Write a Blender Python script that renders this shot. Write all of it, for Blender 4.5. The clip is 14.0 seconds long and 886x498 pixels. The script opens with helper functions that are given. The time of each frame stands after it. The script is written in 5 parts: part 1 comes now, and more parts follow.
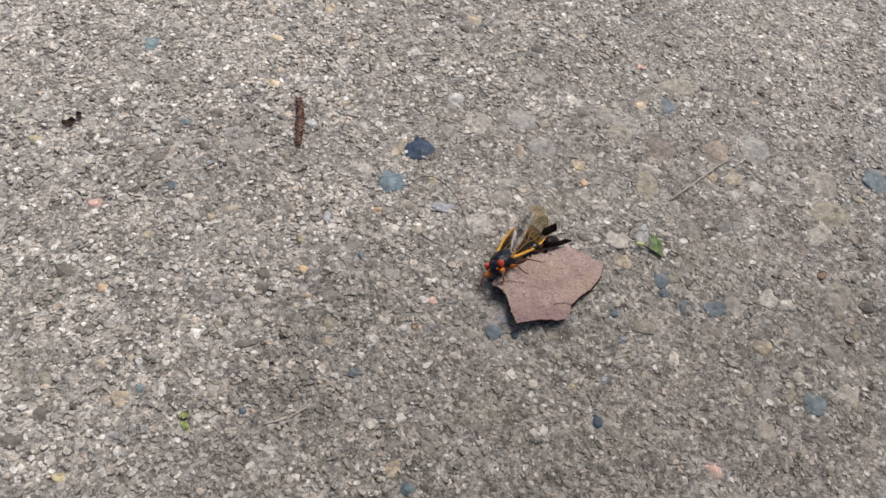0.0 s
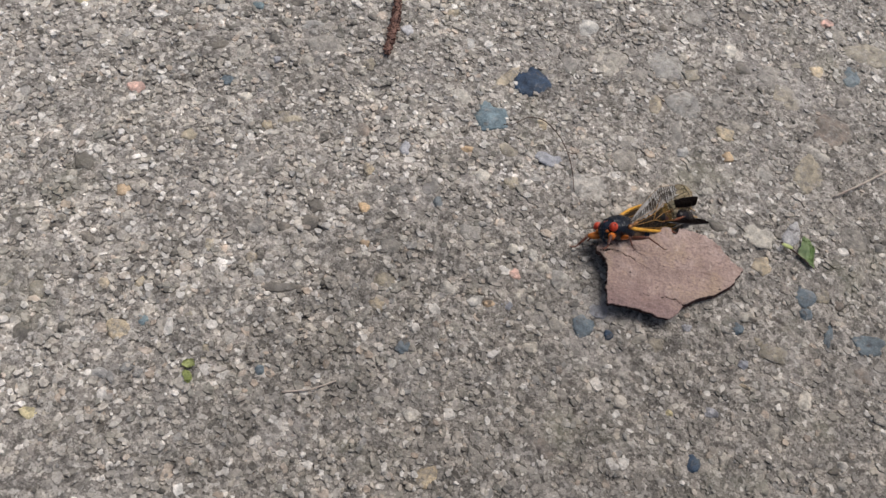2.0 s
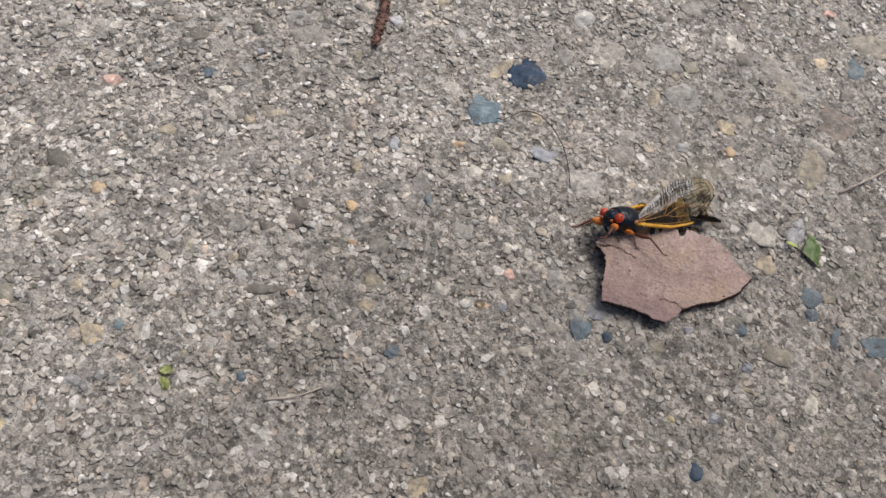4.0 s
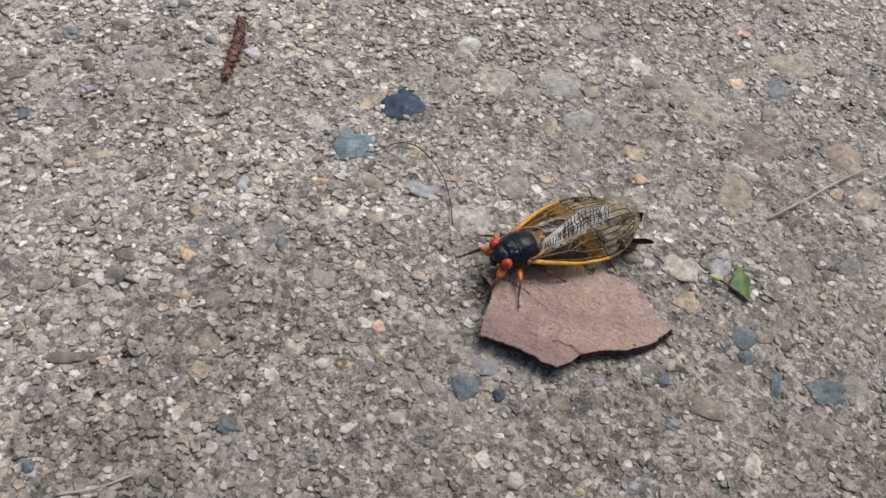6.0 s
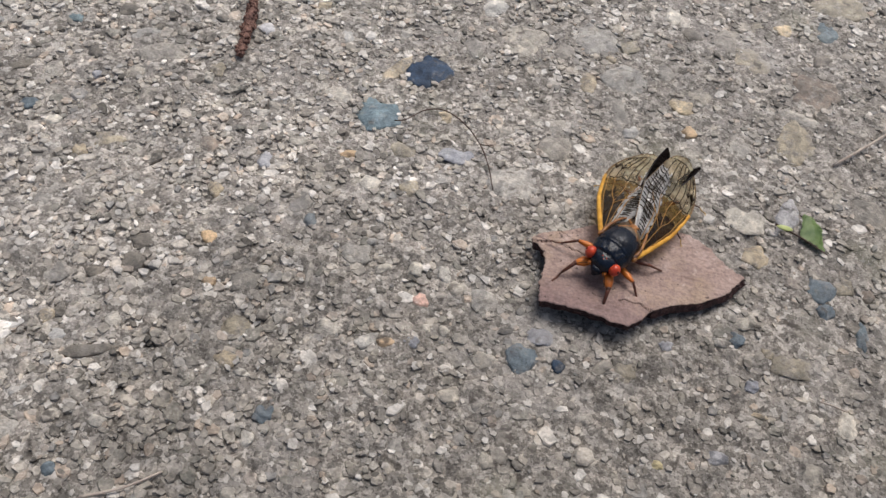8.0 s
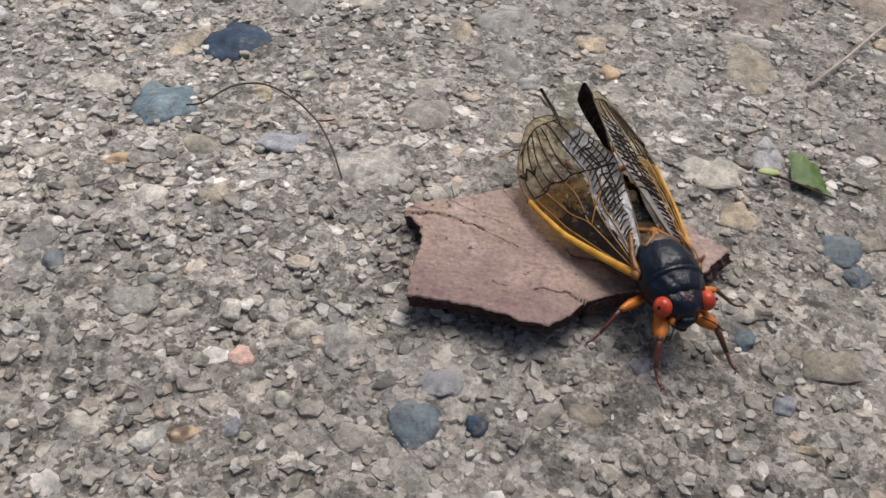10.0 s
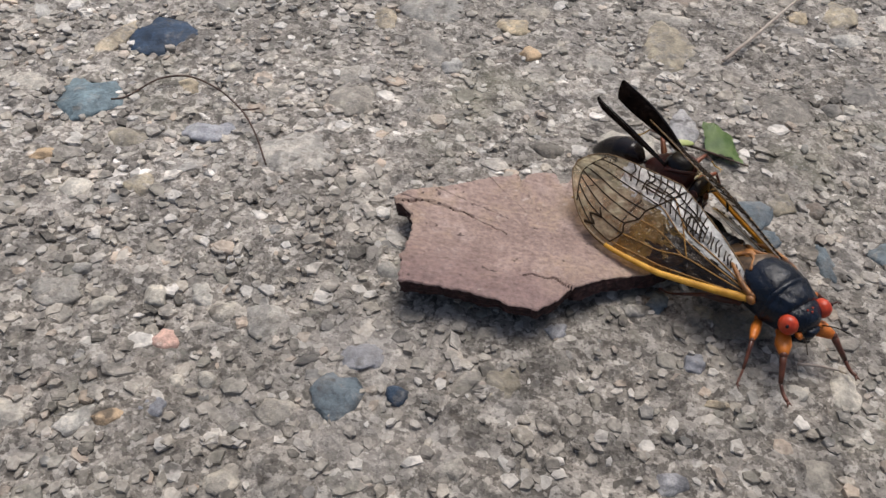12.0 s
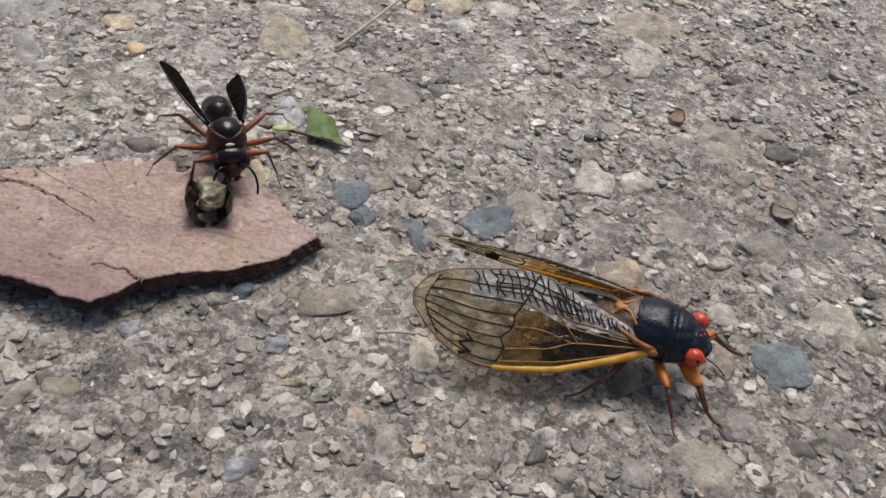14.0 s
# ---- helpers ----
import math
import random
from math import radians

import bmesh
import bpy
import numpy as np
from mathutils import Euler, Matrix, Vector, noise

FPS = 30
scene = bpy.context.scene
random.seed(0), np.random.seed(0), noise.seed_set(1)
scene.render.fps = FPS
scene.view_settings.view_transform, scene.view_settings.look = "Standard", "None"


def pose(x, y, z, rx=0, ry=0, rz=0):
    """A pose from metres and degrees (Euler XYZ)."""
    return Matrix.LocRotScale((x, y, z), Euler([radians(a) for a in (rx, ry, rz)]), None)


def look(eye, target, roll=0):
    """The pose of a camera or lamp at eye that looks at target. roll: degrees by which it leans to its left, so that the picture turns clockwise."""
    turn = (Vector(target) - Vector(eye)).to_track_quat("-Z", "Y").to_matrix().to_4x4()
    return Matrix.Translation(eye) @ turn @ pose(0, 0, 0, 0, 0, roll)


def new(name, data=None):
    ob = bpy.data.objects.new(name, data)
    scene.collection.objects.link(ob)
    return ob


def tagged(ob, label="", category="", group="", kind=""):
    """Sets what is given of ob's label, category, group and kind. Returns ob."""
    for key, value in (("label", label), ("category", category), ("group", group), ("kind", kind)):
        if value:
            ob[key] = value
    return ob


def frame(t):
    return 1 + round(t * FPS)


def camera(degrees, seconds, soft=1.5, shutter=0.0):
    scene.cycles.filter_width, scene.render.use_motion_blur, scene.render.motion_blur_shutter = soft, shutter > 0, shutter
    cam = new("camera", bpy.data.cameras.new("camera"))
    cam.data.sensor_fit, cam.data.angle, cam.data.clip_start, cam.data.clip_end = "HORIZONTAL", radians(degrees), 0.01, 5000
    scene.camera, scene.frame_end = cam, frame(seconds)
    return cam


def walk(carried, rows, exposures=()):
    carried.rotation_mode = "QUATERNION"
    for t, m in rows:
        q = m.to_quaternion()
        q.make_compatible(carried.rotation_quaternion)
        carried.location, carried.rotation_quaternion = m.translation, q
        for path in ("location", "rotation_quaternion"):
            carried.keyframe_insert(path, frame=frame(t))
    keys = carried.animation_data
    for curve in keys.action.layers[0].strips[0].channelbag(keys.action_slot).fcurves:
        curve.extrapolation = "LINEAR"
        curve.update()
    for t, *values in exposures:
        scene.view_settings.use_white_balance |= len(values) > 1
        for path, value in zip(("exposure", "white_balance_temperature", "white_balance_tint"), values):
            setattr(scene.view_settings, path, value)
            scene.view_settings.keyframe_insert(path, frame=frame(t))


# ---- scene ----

CM = 0.01

# ---- camera: a phone held over the ground, path in centimetres ----
cam = camera(53.0, 14.0, soft=1.5)
PATH = [
    (0, (0.937, -22.265, 25.820), (1.148, -16.563, 17.608), 14.95),
    (0.5, (-0.563, -18.155, 24.883), (-0.516, -12.642, 16.540), 17.68),
    (1, (0.398, -18.722, 22.864), (0.097, -13.671, 14.239), 17.06),
    (1.5, (1.091, -19.010, 21.283), (0.705, -14.134, 12.561), 18.58),
    (2, (0.873, -18.243, 21.375), (0.336, -13.494, 12.592), 17.56),
    (2.2, (0.352, -18.155, 21.601), (-0.264, -13.423, 12.813), 16.63),
    (4.3, (1.154, -17.428, 19.843), (0.706, -12.668, 11.059), 18.30),
    (4.5, (2.339, -16.766, 18.187), (1.815, -11.905, 9.464), 17.55),
    (5, (4.424, -16.328, 15.959), (3.748, -11.004, 7.521), 14.68),
    (5.5, (4.282, -15.731, 17.073), (3.650, -10.057, 8.863), 14.88),
    (6, (3.684, -16.042, 16.786), (3.023, -10.222, 8.681), 14.30),
    (6.5, (3.328, -16.225, 17.069), (2.627, -10.418, 8.958), 12.97),
    (7, (3.044, -16.438, 16.939), (2.218, -10.629, 8.841), 11.17),
    (7.2, (3.217, -16.391, 16.911), (2.330, -10.593, 8.813), 10.52),
    (9.3, (3.685, -13.647, 9.748), (2.895, -7.033, 2.290), 4.45),
    (9.5, (3.601, -12.878, 9.536), (3.056, -6.156, 2.151), 5.33),
    (10, (4.207, -12.690, 8.906), (3.964, -5.869, 1.598), 5.06),
    (10.5, (4.403, -13.002, 8.813), (4.319, -6.133, 1.545), 5.09),
    (11, (4.599, -12.962, 9.000), (4.567, -6.100, 1.726), 4.87),
    (11.5, (4.758, -12.996, 8.997), (4.756, -6.161, 1.698), 4.48),
    (12, (4.946, -13.054, 8.972), (5.002, -6.222, 1.670), 4.46),
    (12.5, (5.993, -13.038, 9.142), (6.367, -6.200, 1.854), 5.34),
    (13, (7.259, -13.149, 8.861), (8.739, -6.322, 1.706), 10.49),
    (13.5, (7.777, -13.205, 8.615), (10.061, -6.398, 1.654), 12.91),
    (14, (7.647, -13.364, 8.788), (10.074, -6.564, 1.869), 12.56),
]


# seconds, stops, kelvin, tint
EXPOSURES = [(t, stops, 6400, 10) for t, stops in ((0, -0.05), (0.5, -0.13), (1.5, -0.2), (2.2, -0.18), (4.5, -0.06), (7, -0.05), (9.3, -0.02), (12.5, 0.03), (13.5, 0.09), (14, 0.13))]
walk(cam, [(t, look(Vector(eye) * CM, Vector(target) * CM, roll)) for t, eye, target, roll in PATH], EXPOSURES)

# ---- light: a bright overcast sky ----
SUN_ELEVATION, SUN_AZIMUTH = 66, 74
world = bpy.data.worlds.new("sky")
scene.world = world
world.use_nodes = True
sky = world.node_tree.nodes.new("ShaderNodeTexSky")
sky.sky_type, sky.sun_disc = "NISHITA", False
sky.sun_elevation, sky.sun_rotation = radians(SUN_ELEVATION), radians(90 - SUN_AZIMUTH)
sky.air_density, sky.dust_density, sky.ozone_density = 1.0, 6.0, 1.0
world.node_tree.links.new(sky.outputs[0], world.node_tree.nodes["Background"].inputs[0])
world.node_tree.nodes["Background"].inputs[1].default_value = 0.09
sun_data = bpy.data.lights.new("sun", "SUN")
sun_data.energy, sun_data.angle, sun_data.color = 2.3, radians(32), (1.0, 0.975, 0.94)
sun = new("sun", sun_data)
sun_way = Vector((math.cos(radians(SUN_AZIMUTH)) * math.cos(radians(SUN_ELEVATION)), math.sin(radians(SUN_AZIMUTH)) * math.cos(radians(SUN_ELEVATION)), math.sin(radians(SUN_ELEVATION))))
sun.matrix_world = look(sun_way * 3, (0, 0, 0))


# ---- materials ----
class Nodes:
    """A short way to wire the nodes of one material."""

    def __init__(self, name, rough=0.6, metal=0.0):
        self.mat = bpy.data.materials.new(name)
        self.mat.use_nodes = True
        self.tree = self.mat.node_tree
        self.bsdf = self.tree.nodes["Principled BSDF"]
        self.bsdf.inputs["Roughness"].default_value = rough
        self.bsdf.inputs["Metallic"].default_value = metal
        self.coord = self.tree.nodes.new("ShaderNodeTexCoord").outputs["Object"]

    def node(self, kind, **inputs):
        n = self.tree.nodes.new(kind)
        for key, value in inputs.items():
            self.put(n.inputs[key.replace("_", " ")], value)
        return n

    def put(self, socket, value):
        if hasattr(value, "is_output"):
            self.tree.links.new(value, socket)
        else:
            socket.default_value = value

    def noise(self, scale, detail=4.0, rough=0.6, vector=None):
        return self.node("ShaderNodeTexNoise", Vector=vector or self.coord, Scale=scale, Detail=detail, Roughness=rough).outputs["Fac"]

    def ramp(self, fac, *stops):
        n = self.tree.nodes.new("ShaderNodeValToRGB")
        self.put(n.inputs[0], fac)
        while len(n.color_ramp.elements) < len(stops):
            n.color_ramp.elements.new(0.5)
        for e, (at, colour) in zip(n.color_ramp.elements, stops):
            e.position, e.color = at, (*colour, 1) if len(colour) == 3 else colour
        return n.outputs[0]

    def grey(self, fac, low, high, a=0.3, b=0.7):
        return self.ramp(fac, (a, (low,) * 3), (b, (high,) * 3))

    def mix(self, fac, a, b, blend="MIX"):
        n = self.tree.nodes.new("ShaderNodeMix")
        n.data_type, n.blend_type = "RGBA", blend
        for socket, value in ((n.inputs["Factor"], fac), (n.inputs[6], a), (n.inputs[7], b)):
            if isinstance(value, tuple) and len(value) == 3:
                value = (*value, 1)
            self.put(socket, value)
        return n.outputs[2]

    def colour(self, value):
        self.put(self.bsdf.inputs["Base Color"], (*value, 1) if isinstance(value, tuple) else value)
        return self

    def bump(self, height, strength, distance):
        n = self.node("ShaderNodeBump", Height=height, Strength=strength, Distance=distance)
        self.put(self.bsdf.inputs["Normal"], n.outputs[0])
        return self

    def set(self, name, value):
        self.put(self.bsdf.inputs[name], value)
        return self


def weathered(m, c):
    """Broad stains of the slab over a colour: olive film, pale dust and darker patches, with painted pit shade and
    light fall-off over some dirt.
    """
    c = m.mix(1.0, c, m.ramp(m.noise(14, 4, 0.6), (0.3, (0.86, 0.855, 0.85)), (0.7, (1.13, 1.12, 1.12))), "MULTIPLY")
    bent = m.node("ShaderNodeVectorMath", Vector=m.coord)
    warp = m.node("ShaderNodeTexNoise", Vector=m.coord, Scale=500.0, Detail=2.0)
    bent.operation = "MULTIPLY_ADD"
    m.put(bent.inputs[0], warp.outputs["Color"])
    bent.inputs[1].default_value = (0.0022, 0.0022, 0.0022)
    m.put(bent.inputs[2], m.coord)
    # the shade of small pits and gaps is painted as dark spots
    c = m.mix(m.grey(m.noise(300, 2, 0.6, bent.outputs[0]), 0.0, 0.75, 0.62, 0.71), c, (0.062, 0.052, 0.044))
    for size, low, high in ((250.0, 0.80, 1.20), (560.0, 0.78, 1.22)):
        cells = m.node("ShaderNodeTexVoronoi", Vector=bent.outputs[0], Scale=size)
        cells.feature = "SMOOTH_F1"
        cells.inputs["Smoothness"].default_value = 0.12
        tone = m.tree.nodes.new("ShaderNodeSeparateColor")
        m.tree.links.new(cells.outputs["Color"], tone.inputs[0])
        c = m.mix(1.0, c, m.ramp(tone.outputs[0], (0.0, (low, low, low)), (0.5, (1, 1, 0.99)), (1.0, (high, high * 0.99, high * 0.975))), "MULTIPLY")
    # light fall-off painted in as colour, part dirt: one ragged dark patch, paler around
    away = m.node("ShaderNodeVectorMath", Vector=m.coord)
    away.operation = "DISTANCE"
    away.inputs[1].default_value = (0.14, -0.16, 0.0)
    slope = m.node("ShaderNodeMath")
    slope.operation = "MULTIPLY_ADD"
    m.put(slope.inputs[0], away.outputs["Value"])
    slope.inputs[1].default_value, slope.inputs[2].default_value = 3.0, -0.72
    painted_falloff = m.node("ShaderNodeMath")
    painted_falloff.operation = "MULTIPLY_ADD"
    m.put(painted_falloff.inputs[0], m.noise(22, 4, 0.6))
    painted_falloff.inputs[1].default_value = 0.7
    m.put(painted_falloff.inputs[2], slope.outputs[0])
    c = m.mix(1.0, c, m.ramp(painted_falloff.outputs[0], (0.0, (0.67, 0.66, 0.645)), (0.22, (0.90, 0.895, 0.89)), (0.5, (1.06, 1.06, 1.06)), (1.0, (1.22, 1.22, 1.235))), "MULTIPLY")
    c = m.mix(m.grey(m.noise(26, 4, 0.65), 0.0, 0.45, 0.58, 0.74), c, (0.20, 0.195, 0.135))
    return m.mix(m.grey(m.noise(33, 5, 0.7, m.node("ShaderNodeMapping", Vector=m.coord, Location=(3, 1, 0)).outputs[0]), 0.0, 0.4, 0.55, 0.75), c, (0.50, 0.465, 0.435))


def sanded(m, c, amount):
    """Fine sand and cement specks over a colour."""
    cells = m.node("ShaderNodeTexVoronoi", Vector=m.coord, Scale=2300.0)
    pick = m.tree.nodes.new("ShaderNodeSeparateColor")
    m.tree.links.new(cells.outputs["Color"], pick.inputs[0])
    sand = m.ramp(pick.outputs[0], (0.0, (0.09, 0.08, 0.068)), (0.3, (0.23, 0.21, 0.183)), (0.65, (0.40, 0.37, 0.325)), (0.9, (0.54, 0.505, 0.455)), (1.0, (0.70, 0.67, 0.62)))
    return m.mix(amount, c, sand), cells.outputs["Distance"]


def make_mortar():
    m = Nodes("weathered_mortar", rough=0.9)
    shaken = m.node("ShaderNodeVectorMath", Vector=m.coord)
    shaken.operation = "MULTIPLY_ADD"
    m.put(shaken.inputs[0], m.node("ShaderNodeTexNoise", Vector=m.coord, Scale=700.0, Detail=2.0).outputs["Color"])
    shaken.inputs[1].default_value = (0.0016, 0.0016, 0.0016)
    m.put(shaken.inputs[2], m.coord)
    cells = m.node("ShaderNodeTexVoronoi", Vector=shaken.outputs[0], Scale=780.0)
    pick = m.tree.nodes.new("ShaderNodeSeparateColor")
    m.tree.links.new(cells.outputs["Color"], pick.inputs[0])
    base = m.ramp(pick.outputs[0], (0.0, (0.085, 0.077, 0.07)), (0.3, (0.19, 0.175, 0.16)), (0.65, (0.325, 0.303, 0.28)), (0.9, (0.47, 0.445, 0.415)), (1.0, (0.62, 0.595, 0.56)))
    c, grains = sanded(m, base, 0.28)
    c = m.mix(m.grey(m.noise(1500, 2, 0.6), 0.0, 0.75, 0.56, 0.66), c, (0.07, 0.06, 0.052))
    c = m.mix(m.grey(m.noise(1300, 2, 0.6, m.node("ShaderNodeMapping", Vector=m.coord, Location=(1, 4, 0)).outputs[0]), 0.0, 0.7, 0.58, 0.68), c, (0.56, 0.53, 0.49))
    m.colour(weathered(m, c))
    m.bump(m.mix(0.4, m.noise(900, 3, 0.6), pick.outputs[0]), 1.0, 0.0007)
    return m.mat


def make_grit():
    m = Nodes("exposed_aggregate", rough=0.82)
    pick = m.tree.nodes.new("ShaderNodeNewGeometry").outputs["Random Per Island"]
    c = m.ramp(pick, (0.0, (0.10, 0.094, 0.083)), (0.07, (0.23, 0.213, 0.19)), (0.16, (0.46, 0.432, 0.39)), (0.26, (0.28, 0.264, 0.242)), (0.36, (0.50, 0.472, 0.43)),
               (0.47, (0.24, 0.235, 0.208)), (0.56, (0.50, 0.46, 0.40)), (0.66, (0.55, 0.522, 0.485)), (0.74, (0.26, 0.262, 0.26)), (0.80, (0.52, 0.43, 0.35)), (0.86, (0.62, 0.595, 0.56)), (1.0, (0.82, 0.80, 0.77)))
    film = m.ramp(m.noise(1000, 2, 0.5), (0.3, (0.68, 0.67, 0.66)), (0.5, (1, 0.99, 0.98)), (0.68, (1.16, 1.15, 1.14)))
    c, grains = sanded(m, m.mix(1.0, c, film, "MULTIPLY"), m.grey(m.noise(500, 3, 0.65), 0.0, 0.5, 0.47, 0.64))
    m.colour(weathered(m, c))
    m.bump(m.noise(900, 2, 0.5), 0.9, 0.0004)
    return m.mat


PEBBLE_TINTS = {
    "white": (0.56, 0.54, 0.50), "pale": (0.44, 0.42, 0.385), "cream": (0.52, 0.44, 0.32), "grey": (0.34, 0.32, 0.29), "dark": (0.17, 0.157, 0.14),
    "blue": (0.035, 0.07, 0.13), "teal": (0.17, 0.235, 0.265), "slate": (0.16, 0.205, 0.24), "lilac": (0.38, 0.39, 0.43), "tan": (0.38, 0.34, 0.265),
    "brown": (0.27, 0.225, 0.19), "orange": (0.62, 0.46, 0.30), "pink": (0.70, 0.47, 0.40), "yellow": (0.60, 0.53, 0.33)}


def make_pebble(kind):
    """A pebble half covered by the mortar it sits in."""
    m = Nodes("pebble_" + kind, rough=0.68)
    m.coord = m.tree.nodes.new("ShaderNodeNewGeometry").outputs["Position"]
    r, g, b = PEBBLE_TINTS[kind]
    plain = kind in ("grey", "pale", "tan", "brown", "cream")
    pick = m.tree.nodes.new("ShaderNodeObjectInfo").outputs["Random"]
    own = m.mix(pick, (r * 0.82, g * 0.84, b * 0.88), (r * 1.15, g * 1.12, b * 1.06))
    film = m.ramp(m.noise(420, 5, 0.7), (0.30, (0.6, 0.6, 0.61)), (0.5, (1, 1, 1)), (0.70, (1.32, 1.3, 1.26)))
    c = m.mix(1.0, own, film, "MULTIPLY")
    crust, grains = sanded(m, (0.31, 0.29, 0.265), 0.4)
    amount = m.grey(m.noise(330, 6, 0.75), 0.0, 0.85 if plain else 0.6, 0.48 if plain else 0.54, 0.60 if plain else 0.70)
    c = m.mix(amount, c, crust)
    c = m.mix(1.0, c, m.ramp(m.noise(2200, 3, 0.7), (0.32, (0.75, 0.75, 0.75)), (0.5, (1, 1, 1)), (0.7, (1.18, 1.18, 1.17))), "MULTIPLY")
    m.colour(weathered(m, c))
    m.bump(m.mix(0.5, m.noise(380, 6, 0.7), m.mix(amount, (0.5, 0.5, 0.5), m.noise(900, 2, 0.5))), 1.0, 0.0009)
    return m.mat


def make_bark():
    m = Nodes("weathered_bark", rough=0.74)
    base = m.ramp(m.noise(75, 5, 0.6), (0.25, (0.23, 0.158, 0.135)), (0.5, (0.32, 0.228, 0.195)), (0.75, (0.40, 0.295, 0.255)))
    c = m.mix(m.grey(m.noise(110, 5, 0.7), 0.0, 0.5, 0.50, 0.66), base, (0.345, 0.25, 0.16))
    moved = m.node("ShaderNodeMapping", Vector=m.coord, Location=(2, 5, 0)).outputs[0]
    c = m.mix(m.grey(m.noise(160, 6, 0.7, moved), 0.0, 0.65, 0.52, 0.66), c, (0.44, 0.335, 0.30))
    split = m.tree.nodes.new("ShaderNodeSeparateXYZ")
    m.tree.links.new(m.coord, split.inputs[0])
    shift = m.node("ShaderNodeMath")
    shift.operation = "MULTIPLY_ADD"
    m.put(shift.inputs[0], m.noise(150, 5, 0.7))
    shift.inputs[1].default_value = 0.012
    m.put(shift.inputs[2], split.outputs[1])
    band = m.node("ShaderNodeMapRange", Value=shift.outputs[0])
    for key, value in (("From Min", 0.0045), ("From Max", -0.0035), ("To Min", 0.0), ("To Max", 0.8)):
        band.inputs[key].default_value = value
    c = m.mix(band.outputs[0], c, (0.20, 0.128, 0.12))
    # faint scratches along the grain
    drawn = m.node("ShaderNodeMapping", Vector=m.coord, Scale=(0.16, 1.0, 1.0), Rotation=(0, 0, 0.45)).outputs[0]
    c = m.mix(m.grey(m.noise(1100, 3, 0.6, drawn), 0.0, 0.5, 0.58, 0.72), c, (0.20, 0.125, 0.10))
    mottle = m.ramp(m.noise(420, 5, 0.7), (0.3, (0.80, 0.78, 0.78)), (0.5, (1, 1, 1)), (0.7, (1.10, 1.09, 1.07)))
    fine = m.ramp(m.noise(1700, 3, 0.6), (0.32, (0.80, 0.79, 0.78)), (0.5, (1, 1, 1)), (0.68, (1.18, 1.17, 1.15)))
    c = m.mix(1.0, m.mix(1.0, c, mottle, "MULTIPLY"), fine, "MULTIPLY")
    c = m.mix(m.grey(m.noise(640, 2, 0.5, moved), 0.0, 0.5, 0.68, 0.74), c, (0.50, 0.41, 0.35))
    specks = m.grey(m.noise(520, 2), 0.0, 0.9, 0.68, 0.72)
    m.colour(m.mix(specks, c, (0.06, 0.035, 0.03)))
    m.bump(m.mix(0.6, m.noise(1500, 3, 0.6), m.noise(260, 5, 0.65)), 1.0, 0.0007)
    return m.mat


def make_bark_edge():
    m = Nodes("torn_bark_edge", rough=0.9)
    m.colour(m.ramp(m.noise(900, 5, 0.7), (0.3, (0.012, 0.006, 0.006)), (0.55, (0.06, 0.026, 0.024)), (0.8, (0.17, 0.085, 0.07))))
    m.bump(m.noise(1500, 5, 0.7), 1.0, 0.0006)
    return m.mat


def make_plain(name, dark, light, scale, rough, bump=0.2, spec=0.5, coat=0.0):
    m = Nodes(name, rough=rough)
    m.colour(m.ramp(m.noise(scale, 4, 0.65), (0.3, dark), (0.7, light)))
    m.set("Specular IOR Level", spec).set("Coat Weight", coat).set("Coat Roughness", 0.25)
    m.bump(m.noise(scale * 3, 4, 0.7), bump, 0.0002)
    return m.mat


def make_membrane(name, tint, sheen, clear, rough=0.22, spec=0.5, glow=0.45):
    """A thin insect wing: light passes through with a tint, and the rest shines."""
    m = Nodes(name, rough=rough)
    # highlights on the wrinkles are painted into the mottled colour
    m.colour(m.ramp(m.noise(300, 5, 0.72), (0.34, tuple(0.3 * k for k in sheen)), (0.5, sheen), (0.66, tuple(min(0.85, 1.8 * k) for k in sheen))))
    m.set("Specular IOR Level", spec).set("IOR", 1.8 if spec > 0.2 else 1.3).set("Coat Weight", 0.5 if spec > 0.3 else 0.0).set("Coat IOR", 2.0).set("Coat Roughness", 0.15)
    m.bump(m.mix(0.35, m.noise(300, 2), m.noise(800, 3)), 1.0, 0.0022)
    through_it = m.node("ShaderNodeBsdfTransparent", Color=(*tint, 1))
    patch = m.grey(m.noise(380, 4), clear - 0.2, clear + 0.18, 0.35, 0.65)
    lit = m.node("ShaderNodeBsdfTranslucent", Color=(*sheen, 1))
    body = m.node("ShaderNodeMixShader", Fac=glow)
    m.tree.links.new(m.bsdf.outputs[0], body.inputs[1])
    m.tree.links.new(lit.outputs[0], body.inputs[2])
    mixed = m.node("ShaderNodeMixShader", Fac=patch)
    m.tree.links.new(body.outputs[0], mixed.inputs[1])
    m.tree.links.new(through_it.outputs[0], mixed.inputs[2])
    m.tree.links.new(mixed.outputs[0], m.tree.nodes["Material Output"].inputs[0])
    return m.mat


MORTAR, GRIT, BARK, BARK_EDGE = make_mortar(), make_grit(), make_bark(), make_bark_edge()
PEBBLES = {kind: make_pebble(kind) for kind in PEBBLE_TINTS}
SHELL = make_plain("blue_black_shell", (0.0012, 0.0022, 0.0045), (0.008, 0.014, 0.028), 420, 0.22, 0.8, 0.34)
EYE = make_plain("red_eye", (0.36, 0.026, 0.010), (0.62, 0.075, 0.026), 500, 0.34, 0.3, 0.4, 0.1)
ORANGE = make_plain("orange_limb", (0.36, 0.085, 0.012), (0.68, 0.21, 0.03), 500, 0.38, 0.2, 0.4)
MOTTLED = make_plain("mottled_plates", (0.012, 0.008, 0.006), (0.20, 0.12, 0.06), 600, 0.4, 0.6)
